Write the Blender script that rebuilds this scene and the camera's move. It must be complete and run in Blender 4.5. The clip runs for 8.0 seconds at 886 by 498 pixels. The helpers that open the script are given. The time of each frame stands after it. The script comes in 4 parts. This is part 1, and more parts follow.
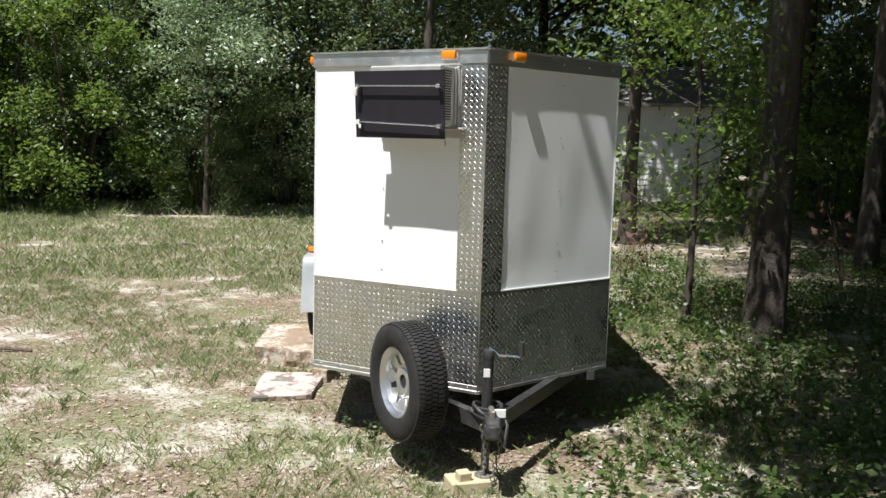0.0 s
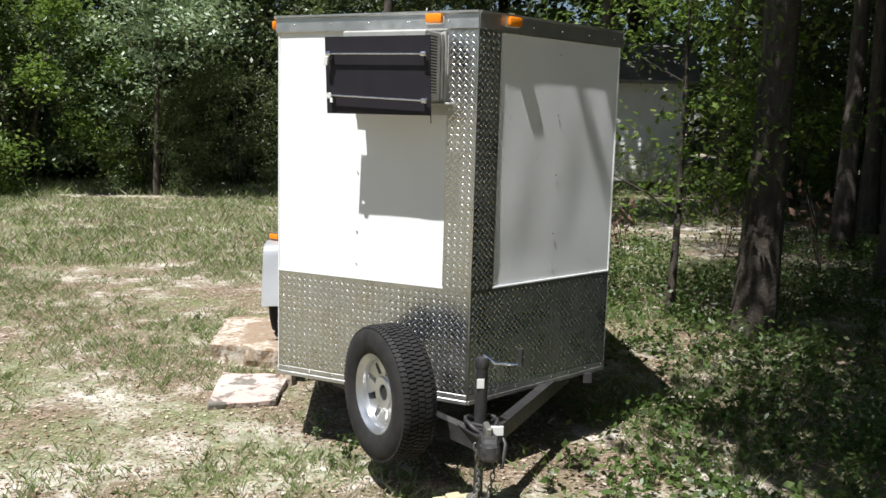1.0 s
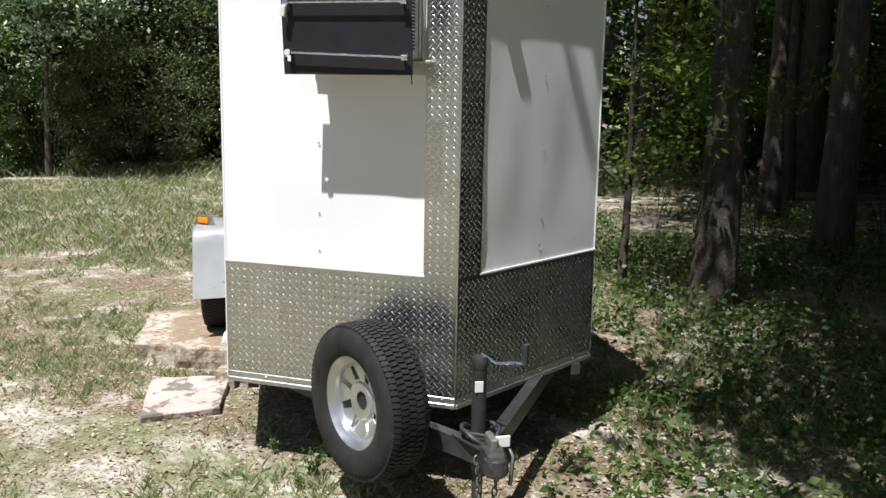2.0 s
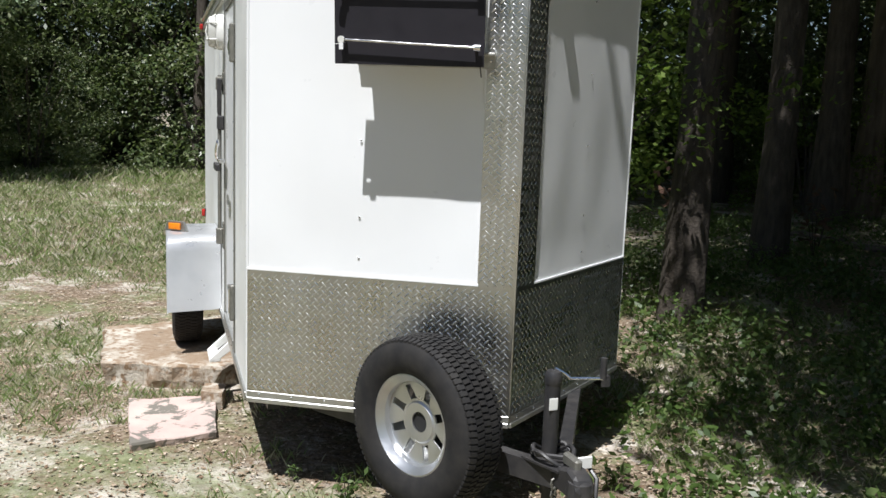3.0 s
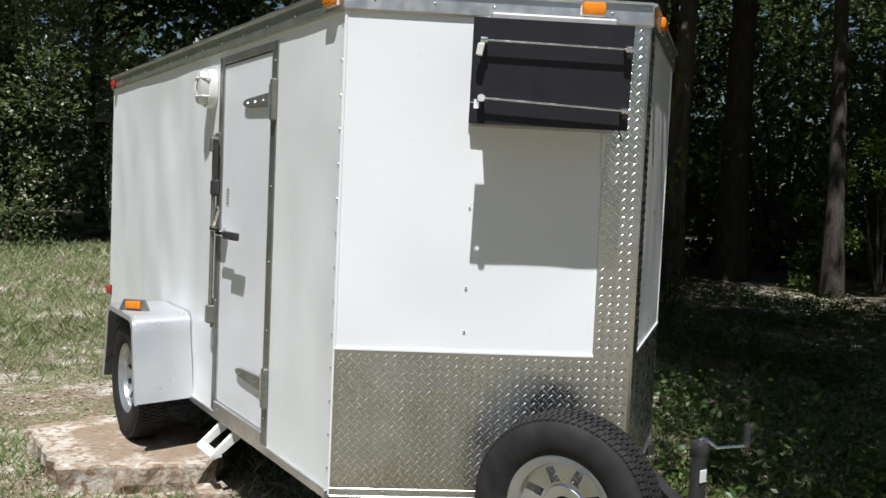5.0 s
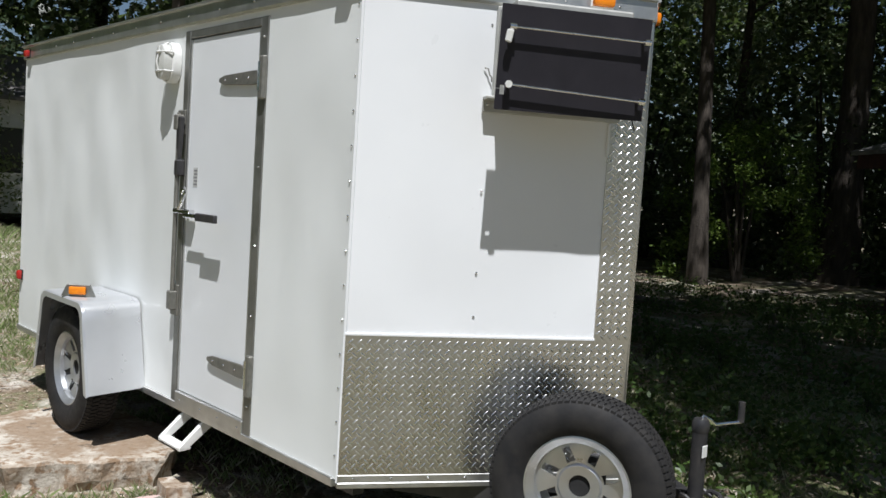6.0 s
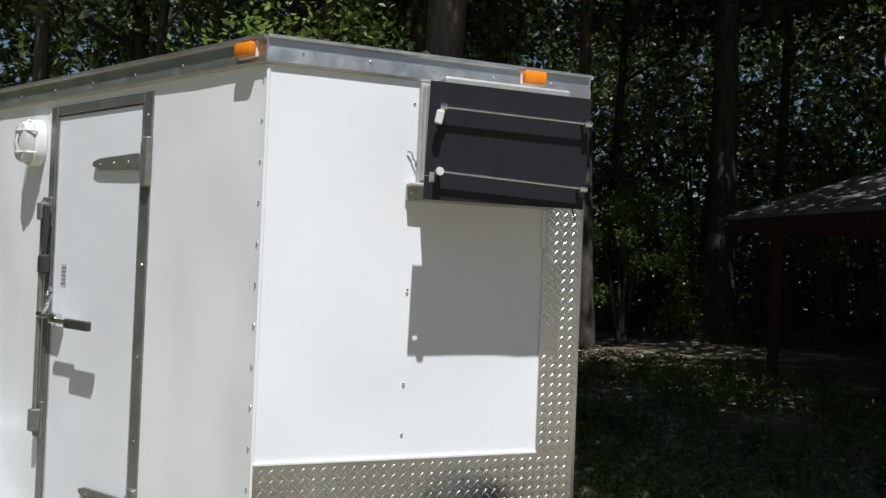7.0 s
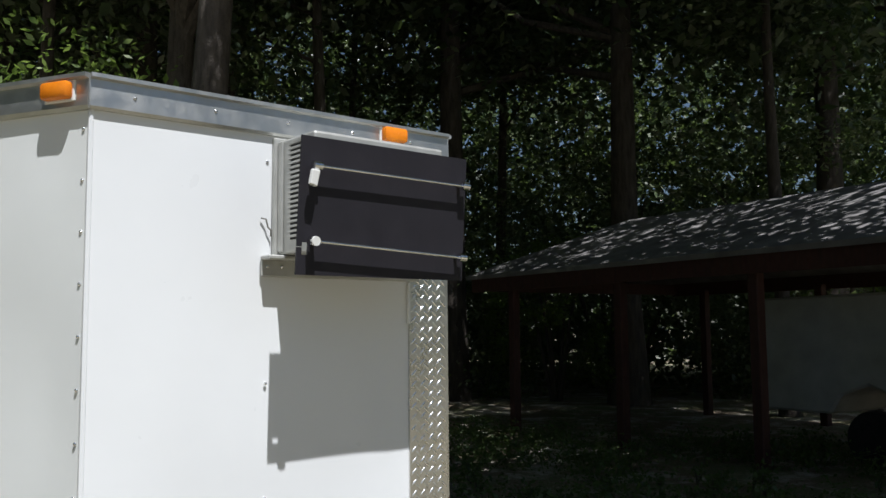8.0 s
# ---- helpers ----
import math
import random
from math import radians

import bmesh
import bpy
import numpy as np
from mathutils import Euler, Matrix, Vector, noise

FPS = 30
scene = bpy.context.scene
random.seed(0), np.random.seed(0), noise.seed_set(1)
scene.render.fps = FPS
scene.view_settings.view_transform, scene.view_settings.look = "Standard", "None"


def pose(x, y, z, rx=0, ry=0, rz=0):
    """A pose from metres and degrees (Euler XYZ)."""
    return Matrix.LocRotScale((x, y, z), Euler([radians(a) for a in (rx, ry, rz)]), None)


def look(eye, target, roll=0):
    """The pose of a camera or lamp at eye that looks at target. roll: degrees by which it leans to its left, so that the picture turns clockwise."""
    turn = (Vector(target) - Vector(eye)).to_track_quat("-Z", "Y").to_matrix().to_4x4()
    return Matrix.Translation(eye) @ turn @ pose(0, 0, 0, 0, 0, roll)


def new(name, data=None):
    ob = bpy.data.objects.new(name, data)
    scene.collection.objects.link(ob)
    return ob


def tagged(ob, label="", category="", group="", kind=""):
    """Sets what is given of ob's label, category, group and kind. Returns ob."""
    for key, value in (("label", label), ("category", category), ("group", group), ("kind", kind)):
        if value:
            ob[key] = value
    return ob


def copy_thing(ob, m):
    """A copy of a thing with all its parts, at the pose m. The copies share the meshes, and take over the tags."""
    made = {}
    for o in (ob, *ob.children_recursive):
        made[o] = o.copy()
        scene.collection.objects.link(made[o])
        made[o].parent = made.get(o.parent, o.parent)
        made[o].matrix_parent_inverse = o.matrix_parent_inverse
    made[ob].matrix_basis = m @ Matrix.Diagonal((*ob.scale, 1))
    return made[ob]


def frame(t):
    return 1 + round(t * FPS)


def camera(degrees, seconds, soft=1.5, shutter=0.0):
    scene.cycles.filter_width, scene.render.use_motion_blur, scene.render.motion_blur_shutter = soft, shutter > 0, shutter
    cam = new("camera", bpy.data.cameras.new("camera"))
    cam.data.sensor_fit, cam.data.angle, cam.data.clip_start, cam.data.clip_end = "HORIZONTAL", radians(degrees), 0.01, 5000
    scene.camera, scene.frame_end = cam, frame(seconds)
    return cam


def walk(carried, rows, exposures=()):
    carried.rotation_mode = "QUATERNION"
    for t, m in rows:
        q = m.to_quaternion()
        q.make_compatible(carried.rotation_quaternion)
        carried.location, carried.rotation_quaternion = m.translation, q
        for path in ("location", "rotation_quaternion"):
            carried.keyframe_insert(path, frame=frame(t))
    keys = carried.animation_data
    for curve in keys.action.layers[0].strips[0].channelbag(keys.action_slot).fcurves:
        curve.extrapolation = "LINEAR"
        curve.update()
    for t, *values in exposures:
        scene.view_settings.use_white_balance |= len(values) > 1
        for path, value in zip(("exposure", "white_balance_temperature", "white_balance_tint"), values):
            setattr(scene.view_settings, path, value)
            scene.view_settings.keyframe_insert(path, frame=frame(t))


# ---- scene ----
cam = camera(53.6, 8.0, 1.5)

PATH = [
    (0, (-0.554, -4.779, 1.790), (-0.402, -2.798, 1.556), 1.5),
    (0.5, (-0.587, -4.431, 1.819), (-0.384, -2.458, 1.558), -0.2),
    (1, (-0.650, -4.170, 1.790), (-0.397, -2.206, 1.507), 1.6),
    (1.5, (-0.769, -3.870, 1.744), (-0.400, -1.928, 1.443), 1.2),
    (2, (-0.903, -3.535, 1.730), (-0.434, -1.620, 1.396), 1.0),
    (2.2, (-1.009, -3.416, 1.726), (-0.502, -1.510, 1.391), 2.3),
    (3.3, (-1.611, -2.932, 1.643), (-0.820, -1.121, 1.332), 0.6),
    (3.5, (-1.679, -2.820, 1.645), (-0.851, -1.030, 1.313), 0.2),
    (4, (-1.921, -2.642, 1.688), (-0.983, -0.881, 1.547), 2.6),
    (4.5, (-2.302, -2.461, 1.661), (-1.201, -0.793, 1.594), 2.9),
    (4.7, (-2.398, -2.382, 1.619), (-1.275, -0.730, 1.522), 3.2),
    (5.8, (-2.925, -1.933, 1.534), (-1.530, -0.505, 1.409), 2.1),
    (6, (-2.983, -1.869, 1.531), (-1.553, -0.477, 1.398), 3.6),
    (6.5, (-2.961, -1.640, 1.497), (-1.458, -0.328, 1.358), 1.0),
    (7, (-2.787, -1.471, 1.640), (-1.178, -0.281, 1.666), 2.3),
    (7.5, (-2.793, -1.103, 1.721), (-0.980, -0.272, 1.872), -0.8),
    (8, (-2.682, -0.881, 1.684), (-0.790, -0.261, 1.865), -0.5),
]
walk(cam, [(t, look(eye, target, roll)) for t, eye, target, roll in PATH],
     [(0.0, 0.65, 6300, 10), (2.0, 0.55, 6250, 10), (3.5, 0.38, 6150, 10), (4.5, 0.36, 6120, 10), (6.0, 0.18, 6080, 10), (8.0, 0.22, 6060, 10)])

# ---- light ----
SUN_WAY = Vector((0.163, 0.167, -0.498)).normalized()
world = bpy.data.worlds.new("sky")
scene.world = world
world.use_nodes = True
wt = world.node_tree
sky = wt.nodes.new("ShaderNodeTexSky")
sky.sky_type, sky.sun_disc = "NISHITA", False
sky.sun_elevation = math.asin(-SUN_WAY.z)
sky.sun_rotation = math.atan2(-SUN_WAY.x, -SUN_WAY.y)
wt.nodes["Background"].inputs["Strength"].default_value = 0.047
wt.links.new(sky.outputs["Color"], wt.nodes["Background"].inputs["Color"])
sun = new("sun", bpy.data.lights.new("sun", "SUN"))
sun.data.energy, sun.data.angle, sun.data.color = 5.3, radians(0.53), (1.0, 0.97, 0.94)
sun.matrix_world = SUN_WAY.to_track_quat("-Z", "Y").to_matrix().to_4x4()


# ---- materials ----
class Nodes:
    """A material and short ways to add nodes to it."""

    def __init__(self, name, rough=0.6, metal=0.0, spec=0.5):
        self.mat = bpy.data.materials.new(name)
        self.mat.use_nodes = True
        self.t = self.mat.node_tree
        self.b = self.t.nodes["Principled BSDF"]
        self.b.inputs["Roughness"].default_value = rough
        self.b.inputs["Metallic"].default_value = metal
        self.b.inputs["Specular IOR Level"].default_value = spec
        self.co = self.t.nodes.new("ShaderNodeTexCoord").outputs["Object"]

    def put(self, sock, value):
        if isinstance(value, bpy.types.NodeSocket):
            self.t.links.new(value, sock)
        else:
            sock.default_value = value

    def noise(self, scale, detail=4.0, rough=0.55, stretch=None, warp=0.0):
        n = self.t.nodes.new("ShaderNodeTexNoise")
        n.inputs["Scale"].default_value, n.inputs["Detail"].default_value = scale, detail
        n.inputs["Roughness"].default_value, n.inputs["Distortion"].default_value = rough, warp
        co = self.co
        if stretch:
            mp = self.t.nodes.new("ShaderNodeMapping")
            mp.inputs["Scale"].default_value = stretch
            self.t.links.new(co, mp.inputs["Vector"])
            co = mp.outputs["Vector"]
        self.t.links.new(co, n.inputs["Vector"])
        return n.outputs["Fac"]

    def ramp(self, fac, *stops):
        r = self.t.nodes.new("ShaderNodeValToRGB")
        self.put(r.inputs["Fac"], fac)
        e = r.color_ramp.elements
        while len(e) < len(stops):
            e.new(0.5)
        for el, (p, c) in zip(e, stops):
            el.position = p
            el.color = (*c, 1) if len(c) == 3 else c
        return r.outputs["Color"]

    def mix(self, fac, a, b):
        m = self.t.nodes.new("ShaderNodeMix")
        m.data_type = "RGBA"
        self.put(m.inputs["Factor"], fac)
        for sock, v in ((m.inputs["A"], a), (m.inputs["B"], b)):
            self.put(sock, v if isinstance(v, bpy.types.NodeSocket) or len(v) == 4 else (*v, 1))
        return m.outputs["Result"]

    def bump(self, height, dist, strength=1.0, normal=None):
        b = self.t.nodes.new("ShaderNodeBump")
        b.inputs["Distance"].default_value, b.inputs["Strength"].default_value = dist, strength
        self.put(b.inputs["Height"], height)
        if normal is not None:
            self.t.links.new(normal, b.inputs["Normal"])
        self.t.links.new(b.outputs["Normal"], self.b.inputs["Normal"])
        return b.outputs["Normal"]

    def color(self, v):
        self.put(self.b.inputs["Base Color"], v if isinstance(v, bpy.types.NodeSocket) or len(v) == 4 else (*v, 1))

    def rough(self, v):
        self.put(self.b.inputs["Roughness"], v)


def grey(v):
    return (v, v, v)


def m_paint(name, base, dirt, rough=0.35, wave=0.004):
    n = Nodes(name, rough)
    c = n.ramp(n.noise(1.6, 3), (0.3, base), (0.75, dirt))
    streak = n.ramp(n.noise(3.0, 5, stretch=(6, 6, 0.5)), (0.55, grey(0)), (0.85, grey(1)))
    n.color(n.mix(streak, c, n.mix(0.15, c, dirt)))
    n.rough(n.ramp(n.noise(7, 4), (0.3, grey(rough - 0.06)), (0.8, grey(rough + 0.14))))
    n1 = n.bump(n.noise(1.8, 1.0, stretch=(1, 1, 0.55)), wave * 6, 0.5)
    n.bump(n.noise(60, 2), 0.0002, 0.12, n1)
    return n.mat


def m_plain(name, base, other, rough=0.5, metal=0.0, scale=12, bump=0.0006, stretch=None, spec=0.5):
    n = Nodes(name, rough, metal, spec)
    n.color(n.ramp(n.noise(scale, 5, stretch=stretch), (0.3, base), (0.72, other)))
    n.rough(n.ramp(n.noise(scale * 2.3, 4), (0.25, grey(max(0.02, rough - 0.1))), (0.8, grey(min(1, rough + 0.15)))))
    if bump:
        n.bump(n.noise(scale * 5, 3), bump, 0.6)
    return n.mat


def m_leaf(name, stops, rough=0.42, through_=0.42):
    n = Nodes(name, rough)
    geo = n.t.nodes.new("ShaderNodeNewGeometry")
    col = n.ramp(geo.outputs["Random Per Island"], *stops)
    n.color(col)
    tr = n.t.nodes.new("ShaderNodeBsdfTranslucent")
    n.put(tr.inputs["Color"], n.mix(0.5, col, (0.20, 0.29, 0.05)))
    mixer = n.t.nodes.new("ShaderNodeMixShader")
    mixer.inputs["Fac"].default_value = through_
    n.t.links.new(n.b.outputs["BSDF"], mixer.inputs[1])
    n.t.links.new(tr.outputs["BSDF"], mixer.inputs[2])
    n.t.links.new(mixer.outputs["Shader"], n.t.nodes["Material Output"].inputs["Surface"])
    return n.mat


WHITE = m_paint("white_painted_sheet", (0.80, 0.81, 0.81), (0.76, 0.77, 0.77), 0.33, 0.009)
WHITE_SIDE = m_paint("weathered_white_sheet", (0.77, 0.785, 0.765), (0.74, 0.755, 0.73), 0.42, 0.010)
DOOR_WHITE = m_paint("white_door_sheet", (0.77, 0.785, 0.79), (0.70, 0.715, 0.71), 0.35, 0.003)
ALU = m_plain("dull_aluminium", (0.62, 0.62, 0.60), (0.48, 0.48, 0.46), 0.38, 0.9, 9, 0.0004)
ALU_DARK = m_plain("dark_aluminium_channel", (0.30, 0.30, 0.28), (0.20, 0.20, 0.18), 0.45, 0.75, 9)
TREAD = m_plain("tread_plate", (0.70, 0.69, 0.67), (0.56, 0.55, 0.53), 0.30, 1.0, 2.5, 0.0004, (1, 1, 0.5))
TREAD_BAR = m_plain("tread_plate_bars", (0.92, 0.92, 0.90), (0.80, 0.80, 0.78), 0.26, 1.0, 8, 0.0)
CHROME = m_plain("chrome", (0.85, 0.85, 0.85), (0.7, 0.7, 0.7), 0.14, 1.0, 20, 0.0)
BLACK_STEEL = m_plain("black_painted_steel", (0.022, 0.022, 0.024), (0.05, 0.047, 0.045), 0.42, 0.0, 16)
BOARD = m_plain("black_board_face", (0.013, 0.012, 0.016), (0.018, 0.016, 0.021), 0.6, 0.0, 7, 0.0003, spec=0.3)
RUBBER = m_plain("tyre_rubber", (0.013, 0.013, 0.014), (0.030, 0.028, 0.026), 0.72, 0.0, 14, 0.0008, spec=0.3)
RIM = m_plain("bright_galvanised_wheel", (0.66, 0.67, 0.68), (0.50, 0.51, 0.52), 0.34, 0.9, 6, 0.0002)
RIM_GREY = m_plain("galvanised_wheel", (0.52, 0.53, 0.54), (0.38, 0.39, 0.40), 0.35, 0.7, 12, 0.0003)
FENDER = m_plain("silver_fender", (0.62, 0.63, 0.64), (0.54, 0.55, 0.56), 0.32, 0.55, 3, 0.0)
AMBER = m_plain("amber_lens", (0.85, 0.26, 0.01), (0.70, 0.19, 0.01), 0.18, 0.0, 30, 0.0)
RED = m_plain("red_lens", (0.45, 0.03, 0.02), (0.35, 0.02, 0.02), 0.2, 0.0, 30, 0.0)
GREY_METAL = m_plain("grey_appliance_metal", (0.50, 0.50, 0.47), (0.40, 0.40, 0.37), 0.45, 0.35, 14)
DARK = m_plain("dark_hollow", (0.01, 0.01, 0.01), (0.018, 0.018, 0.018), 0.8, 0, 10, 0)
HINGE = m_plain("grey_zinc", (0.16, 0.16, 0.14), (0.26, 0.25, 0.22), 0.5, 0.55, 25)
LAMP_WHITE = m_plain("white_lamp_plastic", (0.78, 0.78, 0.75), (0.68, 0.68, 0.64), 0.35, 0, 20, 0)
LAMP_LENS = m_plain("ribbed_lamp_lens", (0.62, 0.62, 0.58), (0.50, 0.50, 0.46), 0.15, 0, 20, 0)
STICKER = m_plain("faded_sticker", (0.55, 0.55, 0.53), (0.45, 0.45, 0.43), 0.6, 0, 40, 0)
STICKER_INK = m_plain("sticker_print", (0.25, 0.25, 0.25), (0.2, 0.2, 0.2), 0.6, 0, 40, 0)
WOOD_BLOCK = m_plain("pale_wood_block", (0.50, 0.44, 0.29), (0.40, 0.33, 0.2), 0.8, 0, 9, 0.001, (1, 6, 6))
BARK = m_plain("tree_bark", (0.034, 0.027, 0.021), (0.095, 0.078, 0.062), 0.9, 0, 7, 0.02, (3, 3, 0.6))
BARK_PALE = m_plain("pale_peeling_bark", (0.07, 0.055, 0.043), (0.20, 0.165, 0.13), 0.9, 0, 3, 0.02, (3, 3, 0.5))
SHINGLE = m_plain("grey_roof_shingle", (0.13, 0.12, 0.12), (0.24, 0.23, 0.22), 0.85, 0, 3, 0.004)
RED_WOOD = m_plain("dark_red_stained_wood", (0.075, 0.026, 0.02), (0.045, 0.02, 0.016), 0.7, 0, 6, 0.001, (4, 4, 0.6))
SIDING = m_plain("white_house_siding", (0.78, 0.78, 0.76), (0.68, 0.68, 0.65), 0.5, 0, 3, 0)
# vehicle white darkened, the shelter's shade put into its paint
VAN_WHITE = m_plain("shade_dimmed_white_vehicle_paint", (0.42, 0.42, 0.40), (0.30, 0.30, 0.28), 0.5, 0, 3, 0)
GLASS_DARK = m_plain("dark_window_glass", (0.02, 0.025, 0.03), (0.03, 0.03, 0.035), 0.08, 0, 4, 0)


def m_concrete():
    n = Nodes("broken_concrete", 0.9)
    c = n.ramp(n.noise(5, 6, 0.65), (0.28, (0.38, 0.32, 0.25)), (0.5, (0.56, 0.51, 0.43)), (0.75, (0.66, 0.62, 0.54)))
    spots = n.ramp(n.noise(26, 4), (0.5, grey(0)), (0.62, grey(1)))
    dirt = n.ramp(n.noise(2.6, 8, 0.7), (0.43, grey(0)), (0.55, grey(0.9)))
    n.color(n.mix(dirt, n.mix(spots, c, (0.26, 0.17, 0.10)), (0.27, 0.19, 0.12)))
    dark = n.ramp(n.noise(9, 8, 0.75, stretch=(1, 1, 2)), (0.60, grey(0)), (0.68, grey(0.8)))
    n.color(n.mix(dark, n.mix(dirt, n.mix(spots, c, (0.26, 0.17, 0.10)), (0.27, 0.19, 0.12)), (0.05, 0.04, 0.03)))
    n.bump(n.noise(22, 6, 0.7), 0.02, 0.9)
    return n.mat


def m_paver():
    n = Nodes("worn_red_paver", 0.88)
    c = n.ramp(n.noise(4, 4), (0.3, (0.46, 0.32, 0.29)), (0.6, (0.52, 0.42, 0.37)), (0.8, (0.57, 0.50, 0.43)))
    worn = n.ramp(n.noise(6.5, 5, 0.7, warp=0.6), (0.52, grey(0)), (0.56, grey(1)))
    n.color(n.mix(worn, c, (0.17, 0.155, 0.13)))
    n.bump(n.noise(40, 5), 0.004, 0.7)
    return n.mat


def m_ground():
    n = Nodes("sandy_ground_with_dead_leaves", 0.95, spec=0.2)
    sand = n.ramp(n.noise(7, 8, 0.75), (0.25, (0.36, 0.31, 0.25)), (0.62, (0.66, 0.61, 0.54)))
    leaf = n.ramp(n.noise(30, 6, 0.75), (0.3, (0.07, 0.05, 0.033)), (0.5, (0.20, 0.15, 0.105)), (0.68, (0.40, 0.33, 0.25)))
    m1 = n.ramp(n.noise(1.1, 10, 0.80, warp=0.3), (0.49, grey(0)), (0.58, grey(1)))
    c = n.mix(m1, leaf, sand)
    moss = n.ramp(n.noise(14, 5, 0.7), (0.3, (0.08, 0.105, 0.04)), (0.7, (0.23, 0.26, 0.12)))
    m2 = n.ramp(n.noise(0.8, 10, 0.8, warp=0.3), (0.47, grey(0)), (0.58, grey(0.8)))
    n.color(n.mix(m2, c, moss))
    n1 = n.bump(n.noise(9, 6, 0.7), 0.04, 0.5)
    n.bump(n.noise(55, 4, 0.7), 0.012, 0.7, n1)
    return n.mat


CONCRETE, PAVER, GROUND = m_concrete(), m_paver(), m_ground()
LEAF_A = m_leaf("oak_leaves", ((0.0, (0.045, 0.075, 0.028)), (0.5, (0.10, 0.135, 0.055)), (0.85, (0.19, 0.22, 0.11)), (1.0, (0.30, 0.31, 0.20))), 0.38, 0.3)
LEAF_B = m_leaf("pale_bush_leaves", ((0.0, (0.14, 0.21, 0.10)), (0.5, (0.28, 0.37, 0.22)), (1.0, (0.45, 0.53, 0.38))), 0.3, 0.3)
LEAF_C = m_leaf("bright_maple_leaves", ((0.0, (0.065, 0.12, 0.02)), (0.6, (0.13, 0.20, 0.035)), (1.0, (0.24, 0.32, 0.08))), 0.4, 0.5)
LEAF_DARK = m_leaf("canopy_leaves", ((0.0, (0.03, 0.05, 0.024)), (0.6, (0.075, 0.105, 0.05)), (1.0, (0.19, 0.21, 0.13))), 0.34, 0.34)
GRASS = m_leaf("grass_blades", ((0.0, (0.14, 0.20, 0.06)), (0.42, (0.25, 0.33, 0.12)), (0.68, (0.44, 0.42, 0.26)), (1.0, (0.66, 0.60, 0.48))), 0.55, 0.35)
LITTER = m_leaf("dead_leaves", ((0.0, (0.12, 0.07, 0.04)), (0.5, (0.32, 0.23, 0.15)), (1.0, (0.58, 0.50, 0.40))), 0.75, 0.1)
WEED = m_leaf("weed_leaves", ((0.0, (0.04, 0.075, 0.018)), (0.6, (0.075, 0.125, 0.03)), (1.0, (0.14, 0.19, 0.06))), 0.45, 0.35)
DEAD_TWIG = m_leaf("withered_brown_leaves", ((0.0, (0.07, 0.035, 0.025)), (1.0, (0.15, 0.08, 0.05))), 0.8, 0.1)


# ---- building tools ----
def thing(name, label, category, at=(0, 0, 0), group="", kind=""):
    ob = new(name)
    ob.location = at
    ob.empty_display_size = 0.2
    return tagged(ob, label, category, group, kind)


def finish(bm, name, mat, smooth=False):
    bmesh.ops.recalc_face_normals(bm, faces=bm.faces)
    me = bpy.data.meshes.new(name)
    bm.to_mesh(me)
    bm.free()
    me.materials.append(mat)
    if smooth:
        me.shade_smooth()
        me.set_sharp_from_angle(angle=radians(38))
    return me


def part(name, bm, mat, parent, label="", smooth=False):
    me = bm if isinstance(bm, bpy.types.Mesh) else finish(bm, name, mat, smooth)
    ob = new(name, me)
    ob.parent = parent
    return tagged(ob, label)


def boxed(bounds, m=None, bevel=0.0, segs=1):
    """A bmesh of one box x0 x1 y0 y1 z0 z1, bevelled, turned by m."""
    x0, x1, y0, y1, z0, z1 = bounds
    bm = bmesh.new()
    bmesh.ops.create_cube(bm, size=1)
    bmesh.ops.scale(bm, verts=bm.verts, vec=(x1 - x0, y1 - y0, z1 - z0))
    bmesh.ops.translate(bm, verts=bm.verts, vec=((x0 + x1) / 2, (y0 + y1) / 2, (z0 + z1) / 2))
    if bevel:
        bmesh.ops.bevel(bm, geom=bm.edges[:], offset=bevel, segments=segs, affect="EDGES", profile=0.5)
    if m is not None:
        bmesh.ops.transform(bm, matrix=m, verts=bm.verts)
    return bm


def join(*bms):
    out = bmesh.new()
    for b in bms:
        me = bpy.data.meshes.new("tmp")
        b.to_mesh(me)
        b.free()
        out.from_mesh(me)
        bpy.data.meshes.remove(me)
    return out


def prism(points, axis, a, b, m=None, bevel=0.0):
    """A flat outline (pairs) pushed from a to b along an axis."""
    bm = bmesh.new()

    def place(p, v):
        return {"x": (v, *p), "y": (p[0], v, p[1]), "z": (*p, v)}[axis]
    f = bm.faces.new([bm.verts.new(place(p, a)) for p in points])
    ext = bmesh.ops.extrude_face_region(bm, geom=[f])
    move = Vector(place((0, 0), b)) - Vector(place((0, 0), a))
    bmesh.ops.translate(bm, verts=[v for v in ext["geom"] if isinstance(v, bmesh.types.BMVert)], vec=move)
    if bevel:
        bmesh.ops.bevel(bm, geom=bm.edges[:], offset=bevel, segments=1, affect="EDGES")
    if m is not None:
        bmesh.ops.transform(bm, matrix=m, verts=bm.verts)
    return bm


def thicken(bm, depth):
    """Gives an open sheet a back, depth behind its face normals, and closed rims."""
    bm.normal_update()
    front = bm.faces[:]
    rim = [e for e in bm.edges if e.is_boundary]
    twin = {v: bm.verts.new(v.co - v.normal * depth) for v in bm.verts[:]}
    for f in front:
        bm.faces.new([twin[v] for v in reversed(f.verts)])
    for e in rim:
        a, b = e.verts
        bm.faces.new((a, b, twin[b], twin[a]))


